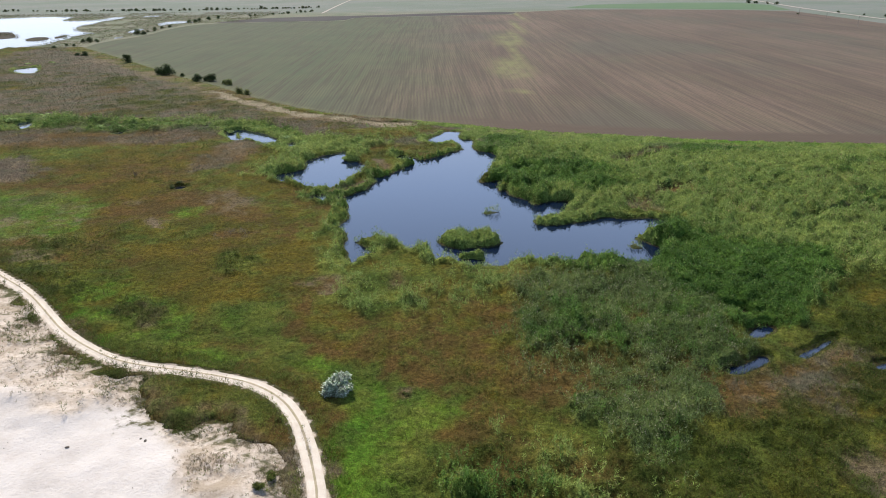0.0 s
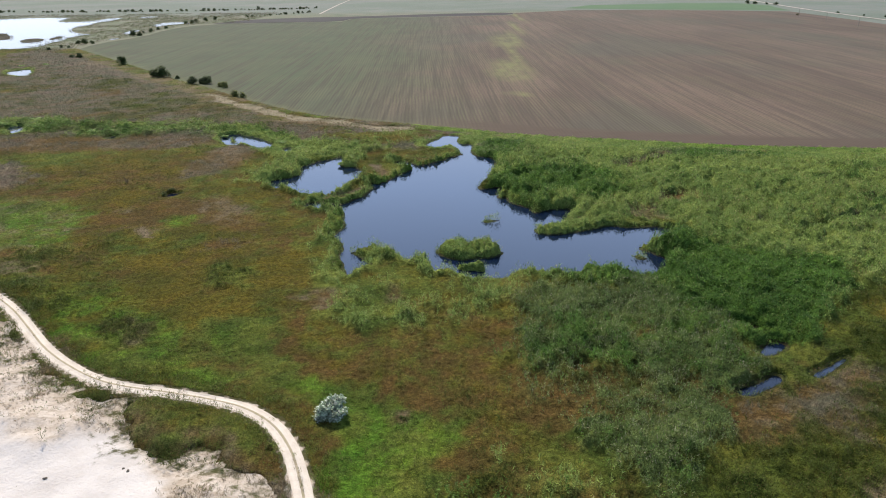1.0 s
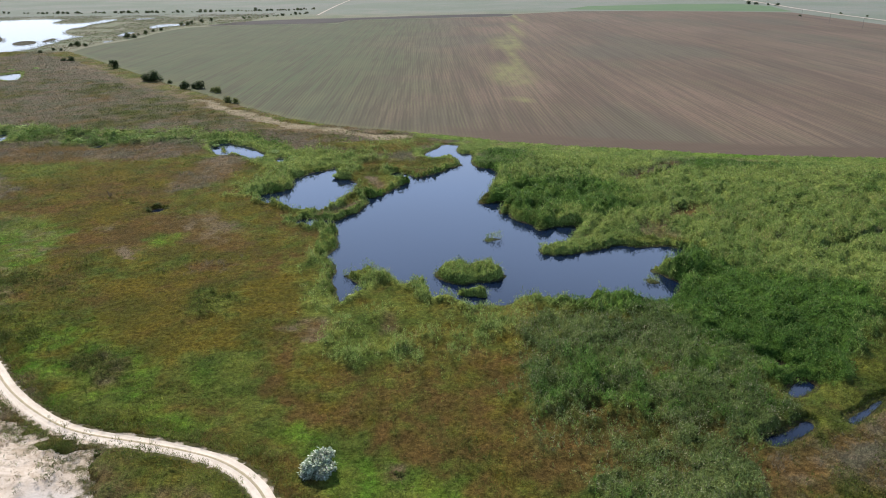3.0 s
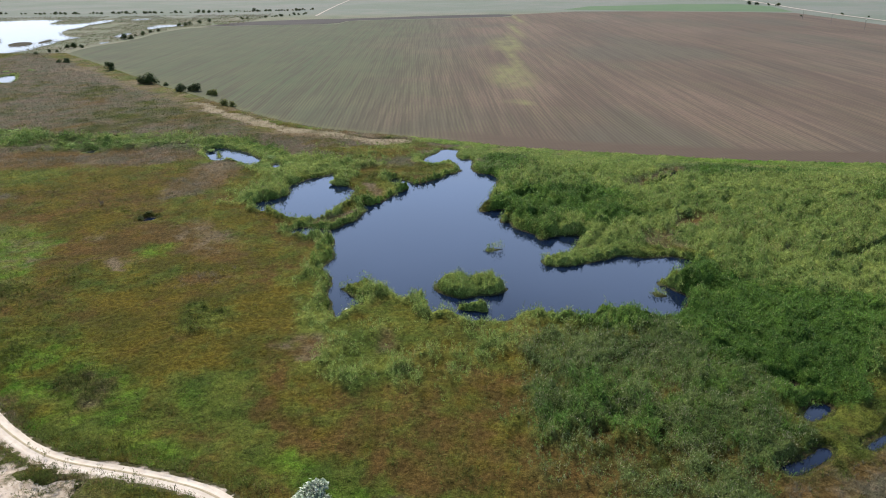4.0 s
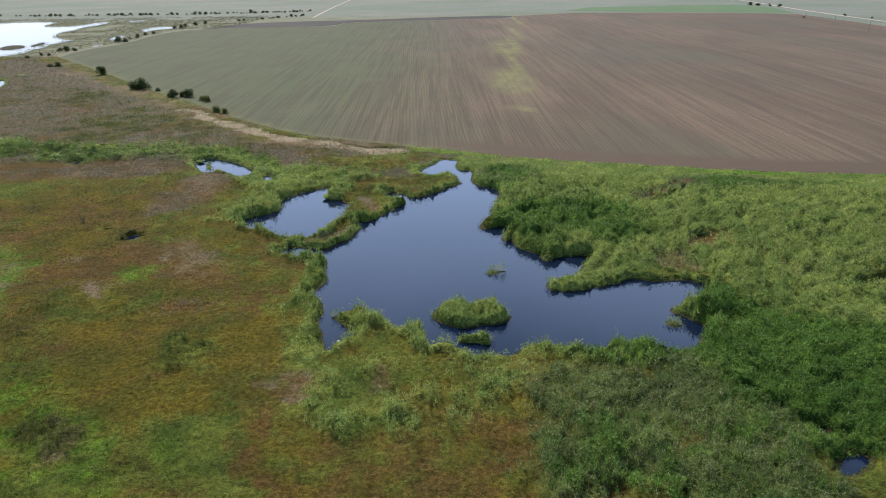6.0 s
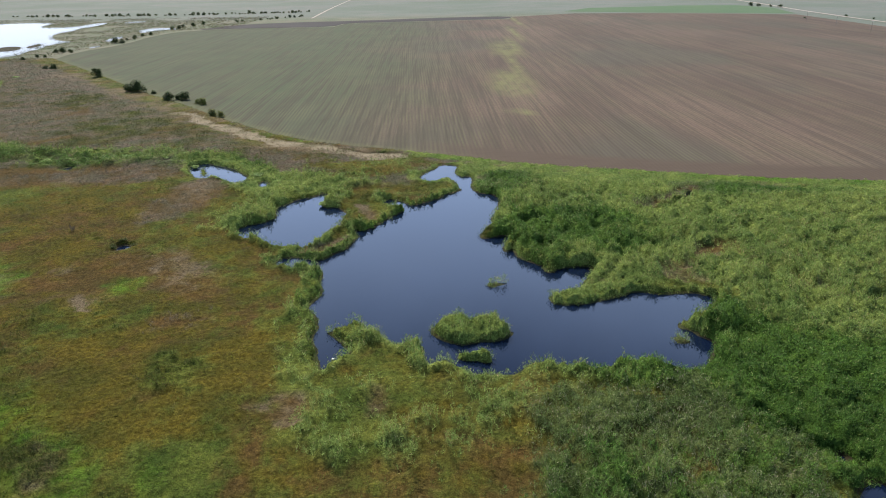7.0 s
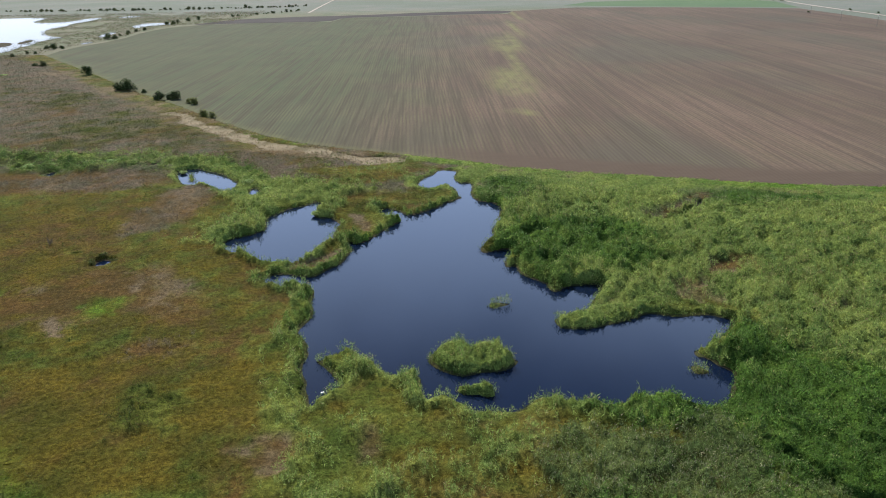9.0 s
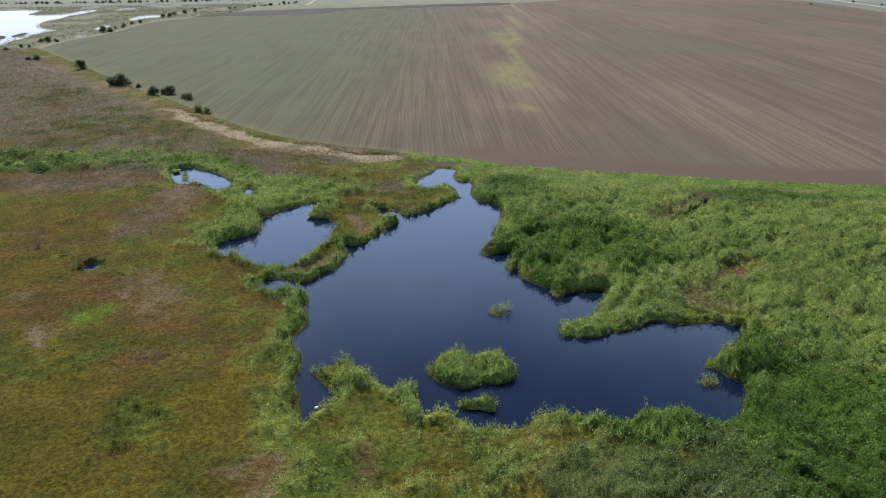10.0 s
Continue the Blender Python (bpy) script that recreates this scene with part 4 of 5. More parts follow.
ZONES = [
    ([(-900, 540), (-100, 540), (-100, 1100), (-900, 1100)], 8, dict(old=0.55, fen=0.45)),
    ([(-300, 235), (-120, 238), (-60, 232), (-40, 215), (0, 222), (20, 245), (-300, 560)], 8, dict(old=0.62, fen=0.16, rust=0.14, olive=0.08)),
    ([(-303, 512), (-222, 467), (-159, 392), (-101, 322), (-137, 350), (-194, 399), (-251, 444)], 8, dict(old=0.85, straw=0.15)),
    ([(-183, 309), (-182, 321), (-165, 308), (-165, 298)], 6, dict(rust=0.55, old=0.45)),
    ([(8, 240), (14, 180), (32, 152), (52, 146), (52, 122), (62, 98), (80, 96), (140, 130), (260, 190), (100, 222)], 6, dict(reed=0.86, dark=0.04, straw=0.06, olive=0.04)),
    # sedge flats west of the pond
    ([(-150, 228), (-127, 240), (-90, 242), (-52, 195), (-30, 154), (-21, 118), (-16, 108), (0, 99), (12, 91), (16, 78), (12, 69), (5, 69), (-7, 84), (-16, 90), (-30, 106), (-38, 100), (-54, 124), (-73, 127),
      (-94, 152), (-107, 157)], 7, dict(rust=0.40, olive=0.42, meadow=0.15, fen=0.03)),
    ([(-87, 157), (-72, 167), (-46, 175), (-30, 159), (-32, 149), (-45, 143), (-60, 141), (-77, 144)], 5, dict(rust=0.72, olive=0.22, straw=0.06)),
    ([(-169, 239), (-130, 241), (-110, 238), (-90, 248), (-77, 234), (-85, 223), (-110, 223), (-157, 221)], 4, dict(rust=0.55, straw=0.2, old=0.25)),
    ([(-74, 222), (-68, 229), (-55, 224), (-58, 205), (-62, 191), (-71, 188), (-77, 201)], 3, dict(rust=0.50, straw=0.27, old=0.23)),
    ([(-133, 217), (-114, 220), (-104, 202), (-117, 198)], 4, dict(meadow=0.55, olive=0.45)),
    ([(-143, 204), (-129, 207), (-113, 182), (-126, 177)], 4, dict(old=0.7, straw=0.3)),
    ([(-113, 170), (-102, 172), (-89, 166), (-85, 159), (-84, 148), (-83, 137), (-87, 134), (-103, 137), (-124, 169)], 4, dict(bright=0.34, meadow=0.26, straw=0.30, olive=0.1)),
    ([(-56, 170), (-48, 176), (-40, 166), (-51, 162)], 3, dict(rust=0.95, straw=0.05)),
    ([(-42, 156), (-34, 159), (-29, 157), (-29, 149), (-35, 148)], 2, dict(rust=0.72, straw=0.28)),
    ([(-75, 140), (-64, 149), (-50, 144), (-54, 132), (-69, 132)], 4, dict(meadow=0.62, fen=0.13, olive=0.25)),
    ([(-64, 120), (-51, 131), (-33, 131), (-27, 124), (-27, 111), (-30, 99), (-42, 97), (-51, 105)], 5, dict(olive=0.86, rust=0.09, meadow=0.05)),
    ([(-81, 120), (-64, 120), (-51, 105), (-40, 93), (-27, 85), (-50, 89), (-64, 100)], 4, dict(meadow=0.50, bright=0.22, fen=0.13, olive=0.15)),
    ([(-57, 103), (-54, 105), (-49, 101), (-48, 95), (-52, 95)], 1.5, dict(rust=0.5, fen=0.35, straw=0.15)),
    ([(-64, 101), (-62, 104), (-58, 97), (-60, 96)], 1.5, dict(bright=0.75, meadow=0.25)),
    ([(-45, 98), (-41, 101), (-39.5, 96), (-42, 95)], 1.5, dict(bright=0.75, meadow=0.25)),
    ([(-87, 129), (-78, 129), (-75, 123), (-83, 122)], 2, dict(straw=0.6, fen=0.2, meadow=0.2)),
    ([(-28, 100), (-23, 106), (-19, 96), (-15, 86), (-20, 88)], 2, dict(rust=0.75, olive=0.25)),
    # south bank of the pond
    ([(-2.6, 117), (12.7, 121), (22, 117), (18, 111), (10, 105), (1, 99), (-8, 99), (-9, 107)], 4, dict(olive=0.44, reed=0.28, straw=0.12, rust=0.06, meadow=0.1)),
    ([(-19, 115), (-16, 120), (-2.6, 120), (-8, 105), (-13.5, 99), (-18, 103)], 3, dict(meadow=0.58, reed=0.10, olive=0.32)),
    ([(-28, 142), (-24.5, 156), (-20, 129), (-18, 120), (-18, 105), (-24, 118)], 3, dict(reed=0.42, meadow=0.42, olive=0.16)),
    ([(-25, 113), (-19.6, 116), (-18.5, 112), (-23, 110)], 2.5, dict(straw=0.35, rust=0.4, olive=0.25)),
    ([(-12, 113.5), (-8.6, 115.5), (-6.8, 110.5), (-11.3, 109)], 2.5, dict(straw=0.40, rust=0.3, olive=0.3)),
    # east and south-east
    ([(65, 105), (75, 115), (89, 117), (72, 90), (62, 92), (56, 97)], 4, dict(meadow=0.42, fen=0.33, olive=0.25)),
    ([(36, 80), (27, 62), (30, 40), (90, 40), (90, 100), (62, 98), (52, 88)], 4, dict(fen=0.66, olive=0.16, meadow=0.14, rust=0.04)),
    ([(10, 66), (26, 61), (30, 40), (-2, 40), (0, 62)], 5, dict(fen=0.52, dark=0.12, reed=0.08, rust=0.2, olive=0.08)),
    ([(46.7, 66), (56, 68), (51, 60), (45, 60)], 3, dict(rust=0.45, straw=0.2, fen=0.35)),
    ([(-13, 92.5), (-2.4, 100), (10, 101), (10, 89), (17, 81), (20.6, 76), (12, 69), (6.4, 68), (-0.6, 66.6), (4.7, 75), (-2, 78.5), (-7.7, 82)], 4, dict(rust=0.62, olive=0.18, fen=0.12, meadow=0.08)),
    ([(-23, 88), (-19.4, 89.6), (-12, 84.4), (-6.8, 80), (-2.9, 78.3), (4, 76.4), (3.5, 72.7), (-1.3, 70), (-4.6, 65.7), (-6, 50), (-11.7, 50), (-14.7, 72.5), (-17.5, 78)], 2.5, dict(bright=0.62, meadow=0.24, olive=0.14)),
    ([(23.5, 116), (23.5, 121), (29.3, 125), (37, 123), (44, 126), (47, 136), (52, 138), (54.7, 129), (74, 124), (74, 113), (64, 104), (54, 95.6), (49, 95.7), (47, 100), (43, 104.4), (37.7, 112.7)], 2, dict(dark=0.94, reed=0.06)),
    ([(9, 94.4), (14.4, 107.5), (22, 112.4), (38, 114.5), (42.6, 104.5), (47.7, 99), (45.8, 89), (38.4, 80.7), (34, 74.7), (31.4, 67.7), (26.8, 63), (22, 61.7), (19, 66.8), (16, 76.4), (11.4, 82)], 3.5, dict(grey=0.82, dark=0.08, rust=0.10)),
    ([(11.5, 82.5), (18.4, 88), (31, 88), (37, 81), (32, 74), (22.7, 73), (16, 75.5)], 4, dict(grey=0.54, rust=0.32, fen=0.14)),
    ([(0.7, 60.3), (5.6, 66.5), (14.4, 66.4), (18.7, 61.8), (27, 63), (22, 57), (0.6, 52)], 4, dict(fen=0.40, dark=0.22, reed=0.16, rust=0.22)),
    ([(36, 77.7), (42.6, 80), (50, 84.2), (58.6, 89.5), (61, 84.3), (55, 77), (45, 73.4), (36, 71)], 3.5, dict(straw=0.24, old=0.26, rust=0.26, fen=0.24)),
    # round the side pond and along the line of pools
    ([(-56, 185), (-50, 203), (-56, 222), (-45, 232), (-25, 224), (-18, 216), (-30, 212), (-42, 200), (-44, 188)], 4, dict(reed=0.85, meadow=0.15)),
    ([(-192, 276), (-146, 271), (-139, 264), (-88, 262), (-75, 248), (-82, 244), (-111, 240), (-131, 247), (-171, 243)], 2, dict(reed=0.28, dark=0.17, old=0.30, fen=0.25)),
    ([(-85, 252), (-72, 254), (-55, 240), (-44, 228), (-46, 214), (-52, 212), (-56, 222), (-64, 236), (-80, 244)], 3, dict(reed=0.7, dark=0.2, old=0.1)),
    ([(-45, 238), (-10, 252), (0, 243), (-8, 224), (-25, 224)], 4, dict(rust=0.40, olive=0.34, meadow=0.18, reed=0.08)),
    ([(-62, 180), (-46, 178), (-36, 165), (-26, 150), (-30, 140), (-45, 160)], 4, dict(olive=0.42, meadow=0.38, rust=0.2)),
    # north and east reeds
    ([(11, 177.5), (20.7, 190), (37, 189), (49, 178.5), (48, 167), (37, 160), (30, 158), (24, 157.5), (17, 164), (15, 171.6)], 3, dict(dark=0.72, reed=0.28)),
    ([(60, 213), (77, 214), (91, 211), (102, 204), (96, 198), (72, 200)], 2.5, dict(dark=0.6, grey=0.4)),
    ([(10.3, 226.5), (21.3, 232), (26.3, 221.4), (22.6, 210), (17, 204), (11, 207.8)], 2.5, dict(grey=0.55, dark=0.3, old=0.15)),
    ([(47.6, 194), (60, 203), (71, 211), (76, 208), (62.7, 199.7), (54, 193.7)], 2, dict(rust=0.5, old=0.3, grey=0.2)),
    ([(55.7, 167.4), (64, 171), (67.6, 166.8), (61.6, 160.8), (55, 160)], 2, dict(rust=0.52, straw=0.36, reed=0.12)),
    ([(48.7, 160), (55, 157.6), (50, 150), (45.6, 151.5)], 2, dict(straw=0.35, olive=0.35, reed=0.3)),
    ([(20.8, 145.7), (26, 148.3), (31, 152.2), (35.5, 151), (30, 145.3), (23.8, 142)], 1.5, dict(reed=0.45, straw=0.32, olive=0.23)),
    # patches in the sedge
    ([(-48, 123.5), (-44, 129), (-37, 126.5), (-35, 118), (-43, 117.5)], 3, dict(meadow=0.48, fen=0.32, olive=0.2)),
    ([(-51, 141), (-43, 142.5), (-39.5, 138), (-47.5, 136)], 3, dict(rust=0.85, old=0.15)),
    ([(-75, 144), (-61, 146), (-53.5, 132), (-66.5, 131)], 4, dict(meadow=0.7, olive=0.3)),
    ([(-69, 146), (-68.5, 150), (-66, 147.5), (-65, 143.5)], 1.5, dict(straw=0.85, old=0.15)),
    ([(-65, 156), (-58, 157), (-55, 151), (-61, 150)], 2.5, dict(meadow=0.6, bright=0.25, olive=0.15)),
    ([(-37.5, 102.5), (-29, 106.5), (-25, 97.5), (-32.5, 94)], 3, dict(meadow=0.55, olive=0.35, bright=0.1)),
    ([(-59, 102), (-52, 103.5), (-46, 95.5), (-51, 93.5)], 2.5, dict(rust=0.45, fen=0.30, straw=0.10, meadow=0.15)),
    ([(-23, 113), (-21, 115), (-19.5, 109.5), (-22, 108.5)], 2, dict(rust=0.6, straw=0.3, olive=0.1)),
    ([(-7.5, 79), (-3.6, 79.6), (-3.2, 76), (-6.6, 76.1)], 1.5, dict(rust=0.8, straw=0.2)),
    ([(-10.2, 85.6), (-6.4, 86.4), (-4.6, 83.6), (-8.6, 82.4)], 1.5, dict(rust=0.9, fen=0.1)),
    ([(-75.6, 288), (-61.6, 287.3), (-30.6, 262.5), (-8.7, 256), (-29.9, 252), (-52.6, 260), (-71.4, 266)], 4, dict(straw=0.62, rust=0.28, meadow=0.1)),
]


def plant_shares(x, y, water):
    """The share of each kind of plant at each place."""
    wx = x + 9 * (rough_noise(x, y, 12, 11) - 0.5) + 2 * (value_noise(x, y, 1.5, 14) - 0.5)
    wy = y + 9 * (rough_noise(x, y, 12, 12) - 0.5) + 2 * (value_noise(x, y, 1.5, 15) - 0.5)
    share = np.zeros((len(KINDS), len(x)))

    def paint(mask, kinds):
        share[:] *= 1 - mask
        for kind, part_of in kinds.items():
            share[KINDS.index(kind)] += mask * part_of

    paint(np.ones(len(x)), dict(meadow=0.42, olive=0.33, rust=0.15, fen=0.1))
    for outline, soft, kinds in ZONES:
        paint(step(-soft, soft, inside(wx, wy, outline)), kinds)
    wander = 7 * (rough_noise(x, y, 9, 13) - 0.5)
    bank = np.maximum(step(-3.4, -1.0, pond_only(x, y) + wander), 0.8 * step(-2.2, -0.8, water + 0.5 * wander) * step(200, 210, y))
    lush = bank * (1 - np.clip(1.4 * share[KINDS.index("dark")], 0, 1))
    plain = step(186, 176, y) * step(-28, -36, x)
    west_bank = step(14, 8, x) * step(132, 145, y)
    paint(lush * 0.9 * (1 - plain), dict(reed=0.80, meadow=0.14, dark=0.06))
    paint(lush * 0.85 * west_bank * (1 - plain), dict(dark=0.12, reed=0.60, meadow=0.28))
    paint(lush * 0.9 * plain, dict(reed=0.3, meadow=0.5, dark=0.2))
    crest = np.minimum(off_line(x, y, [(-29, 169.8), (-25.5, 171.5), (-21, 176)]), off_line(x, y, [(-15.5, 190), (-18, 196), (-19, 199)])) + 1.5 * (value_noise(x, y, 2, 18) - 0.5)
    paint(0.92 * step(2.0, 0.9, crest), dict(straw=0.72, rust=0.28))
    paint(step(16, 9, off_line(wx, wy, FIELD_EDGE)) * step(-45, -60, x), dict(straw=0.35, meadow=0.4, olive=0.15, rust=0.1))
    edge = off_line(x, y, FIELD_EDGE) + 3 * (rough_noise(x, y, 8, 17) - 0.5)
    paint(dry_margin(x, y), dict(straw=0.85, rust=0.1, meadow=0.05))
    paint(step(5.5, 4, edge) * step(-80, -55, x) * step(0.36, 0.56, rough_noise(x, y, 14, 19)), dict(bright=0.5, olive=0.42, straw=0.08))
    paint(step(6.5, 4.5, edge) * step(-14, -4, x), dict(reed=0.72, bright=0.24, straw=0.04))
    fringe = step(-3.5, 0.5, inside(wx, wy, SAND))
    paint(fringe, dict(straw=0.5, rust=0.2, meadow=0.15, fen=0.15))
    for k in range(len(KINDS)):
        share[k] *= np.exp(4.2 * (rough_noise(x, y, 26, 20 + k) - 0.5)) * np.exp(4.6 * (rough_noise(x, y, 7, 40 + k) - 0.5)) * np.exp(2.4 * (value_noise(x, y, 1.6, 70 + k) - 0.5))
    share = share ** 1.35
    return share / share.sum(0)


def scatter(x0, x1, y0, y1, gap):
    gx_, gy_ = np.meshgrid(np.arange(x0, x1, gap), np.arange(y0, y1, gap))
    x = (gx_ + rng.uniform(-0.5, 0.5, gx_.shape) * gap).ravel()
    y = (gy_ + rng.uniform(-0.5, 0.5, gx_.shape) * gap).ravel()
    keep = np.abs(x) < 0.66 * y + 14
    return x[keep], y[keep]


def free_of_plants(x, y, water):
    """Where nothing grows for sure, and how bare the sand is."""
    lane = off_line(x, y, TRACK_LINE)
    dune = inside(x, y, SAND) + 5 * (rough_noise(x, y, 3.5, 38) - 0.5)
    tuft_noise = rough_noise(x, y, 4.5, 31)
    ragged = water + 1.3 * (rough_noise(x, y, 1.8, 33) - 0.5)
    overgrown = step(28, 34, x) * step(108, 102, y)
    ragged -= overgrown * (0.3 + 1.2 * (rough_noise(x, y, 1.6, 36) - 0.5))
    for isle in ISLES[1:4]:
        ragged -= 0.3 * step(-0.7, -0.2, inside(x, y, isle))
    bare = step(-1, 4, dune) * (0.72 + 0.9 * step(0, 4, inside(x, y, CLEAN_SAND)) + 0.35 * step(4, 10, dune))
    for tufted in SAND_TUFTS:
        bare = bare * (1 - 0.55 * step(-1.0, 1.5, inside(x, y, tufted)))
    none = (ragged > 0.1) | (water > 0.8 + overgrown) | (inside(x, y, FIELD_LINE) > -0.3)
    for lane_line, half in GAPS:
        none |= off_line(x, y, lane_line) < half * (0.5 + tuft_noise)
    return none, lane, bare, tuft_noise


def statures(x, y, water):
    """The height of each kind of plant at each place: clumps with dark clefts between them, higher on the mounds, low at the brink."""
    lump = value_noise(x, y, 3.3, 50) * 0.6 + value_noise(x, y, 8.5, 51) * 0.6 + value_noise(x, y, 1.4, 52) * 0.25
    wx, wy = x + 1.2 * (value_noise(x, y, 2.6, 56) - 0.5), y + 1.2 * (value_noise(x, y, 2.6, 57) - 0.5)
    clump = 0.48 * domes(wx, wy, 3.3, 1) + 0.22 * domes(wx, wy, 7.5, 2) + 0.30 * domes(wx, wy, 1.5, 3)
    split = np.clip(1 - 1.55 * (1 - clump), 0, 1) + 0.22 * clump
    calm = 0.85 * step(136, 126, y) * step(22, 30, x + 0.4 * (y - 100))
    low = 1 - 0.45 * step(0, 3, inside(x, y, SAND))
    low *= 1 - 0.30 * step(-1.4, -0.2, water) - 0.55 * step(-9, -2, water) * step(205, 215, y) - 0.3 * step(-5, -2, water) * step(30, 36, x) * step(106, 100, y)
    for mx, my, reach, more in MOUNDS:
        low *= 1 + more * np.exp(-((x - mx) ** 2 + (y - my) ** 2) / reach ** 2)
    low *= 1 - 0.5 * np.exp(-((x + 17) ** 2 + (y - 118) ** 2) / 16)
    brink = 0.25 + 0.75 * step(7, 24, off_line(x, y, FIELD_EDGE))
    fine = 0.78 + 0.44 * (0.6 * value_noise(x, y, 1.25, 53) + 0.4 * value_noise(x, y, 0.6, 54))
    shape = {"reed": 0.20 + 0.15 * lump + 1.15 * split, "dark": (0.16 + 0.15 * lump + 1.32 * split) * (1 - calm) + (0.50 + 0.18 * lump + 0.36 * split + 0.26 * domes(wx, wy, 1.5, 5)) * calm, "grey": 0.50 + 0.18 * lump + 0.34 * split + 0.26 * domes(wx, wy, 1.5, 4), "fen": 0.16 + 0.35 * lump + 1.0 * split}
    plain = 0.30 + 0.40 * lump + 0.60 * clump
    return [HABIT[kind][0] * shape.get(kind, plain) * low * (brink if HABIT[kind][0] > 1 else 0.85) * fine for kind in KINDS]


def plant_band(x, y, gap, grown, store):
    """Tufts at the places that are neither water, track, clean sand nor field."""
    water = wet(x, y)
    none, lane, bare, tuft_noise = free_of_plants(x, y, water)
    keep = ~none & ((lane > 1.05 + 0.5 * tuft_noise) | ((lane < 0.16) & (tuft_noise > 0.5) & (rng.random(len(x)) < 0.5)))
    keep &= (tuft_noise > 0.1 + 0.65 * bare) | ((bare > 0.3) & (bare < 1.2) & (rng.random(len(x)) < 0.24 * step(0.42, 0.62, rough_noise(x, y, 3.0, 34))))
    keep &= rng.random(len(x)) > 0.35 * bare + 0.55 * dry_margin(x, y)
    x, y, water = x[keep], y[keep], water[keep]
    share = plant_shares(x, y, water)
    pick = (np.cumsum(share, 0) < rng.random(len(x))).sum(0).clip(0, len(KINDS) - 1)
    z = ground_height(x, y, water)
    heights = statures(x, y, water)
    for k, kind in enumerate(KINDS):
        mine = np.nonzero(pick == k)[0]
        if not len(mine):
            continue
        tall, leaves, lowest, highest, long, wide, (r0, r1) = HABIT[kind]
        count = len(mine)
        h = heights[k][mine] * rng.uniform(0.85, 1.12, count)
        i = np.repeat(np.arange(count), leaves)
        n = len(i)
        spread = gap * 0.6
        share_up = rng.uniform(lowest, highest, n)
        share_up = np.where(water[mine][i] > -1.2, share_up * rng.uniform(0.1, 1, n), share_up)
        base = np.stack((x[mine][i] + rng.uniform(-spread, spread, n), y[mine][i] + rng.uniform(-spread, spread, n), z[mine][i] - 0.03 + share_up * h[i]), 1)
        length = (tall * 0.5 + h[i] * 0.5) * long * rng.uniform(0.7, 1.25, n) * (grown ** 0.3)
        store.setdefault(kind, []).append(blade_arrays(base, rng.uniform(0, 2 * math.pi, n), np.radians(rng.uniform(r0, r1, n)), length, wide * grown * rng.uniform(0.7, 1.3, n)))


def thicket(x0, x1, y0, y1, gap):
    """The closed mass of plants below the tips, clump by clump, down into the ground where nothing grows."""
    ax, ay = np.arange(x0, x1 + gap, gap), np.arange(y0, y1 + gap, gap)
    mx, my = (a.ravel() for a in np.meshgrid(ax, ay))
    mx, my = mx + rng.uniform(-0.3, 0.3, len(mx)) * gap, my + rng.uniform(-0.3, 0.3, len(mx)) * gap
    seen = np.abs(mx) < 0.66 * my + 16
    z, on = np.full(len(mx), -0.6), np.zeros(len(mx), bool)
    share = np.zeros((len(KINDS), len(mx)))
    x, y = mx[seen], my[seen]
    water = wet(x, y)
    none, lane, bare, tuft_noise = free_of_plants(x, y, water)
    grows = ~none & (water < (-0.45 - 0.5 * rough_noise(x, y, 1.2, 37)) * (1 - 0.7 * (inside(x, y, ISLES[1]) > -0.2))) & (lane > 1.45) & (bare < 0.35) & (dry_margin(x, y) + 0.6 * (rough_noise(x, y, 3.0, 39) - 0.5) < 0.55)
    for isle in ISLES[2:4]:  # too thin to close up
        grows &= inside(x, y, isle) < -1.0
    share[:, seen] = plant_shares(x, y, water)
    mass = sum(a * b for a, b in zip(statures(x, y, water), share[:, seen])) * 0.80 * rng.uniform(0.85, 1.1, len(x)) * (0.1 + 0.9 * step(1.6, 5.0, lane)) * step(0.36, 0.05, bare) * (1 - 0.9 * dry_margin(x, y))
    z[seen] = np.where(grows, ground_height(x, y, water) + mass, -0.6)
    on[seen] = grows
    wide = len(ax)
    c = (np.arange(len(ay) - 1)[:, None] * wide + np.arange(wide - 1)[None, :]).ravel()
    quads = np.stack((c, c + 1, c + wide + 1, c + wide), 1)
    quads = quads[on[quads].any(1) & (np.abs(mx[quads]) < 0.66 * my[quads] + 16).all(1)]
    used_verts, quads = np.unique(quads, return_inverse=True)
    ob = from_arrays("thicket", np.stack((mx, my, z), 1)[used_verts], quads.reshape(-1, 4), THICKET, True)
    rest = np.zeros(len(used_verts))
    for k, kind in enumerate(KINDS):  # each tint is mixed over those before it
        rest = rest + share[k][used_verts]
        attribute(ob, "of_" + kind, share[k][used_verts] / np.maximum(rest, 1e-6))
    tagged(ob, "closed mass of reeds, sedge and herbs below their tips", "marsh plants", kind="stuff")


for x0, x1, y0, y1, gap in ((-75, 85, 48, 113, 0.42), (-125, 135, 111, 181.5, 0.52), (-170, 190, 179, 265, 0.75), (-330, 0, 260, 540, 2.0)):
    thicket(x0, x1, y0, y1, gap)

near_land = gy < 560
kinds_here = np.zeros((len(KINDS), len(gx)))
kinds_here[:, near_land] = plant_shares(gx[near_land], gy[near_land], water_d[near_land])
for name, members in (("litter", ("rust", "olive", "straw")), ("faded", ("old",)), ("shoots", ("reed", "meadow", "bright", "fen"))):
    attribute(ground, name, 0.9 * sum(kinds_here[KINDS.index(kind)] for kind in members) * step(0.3, -0.8, water_d))

STORE = {}
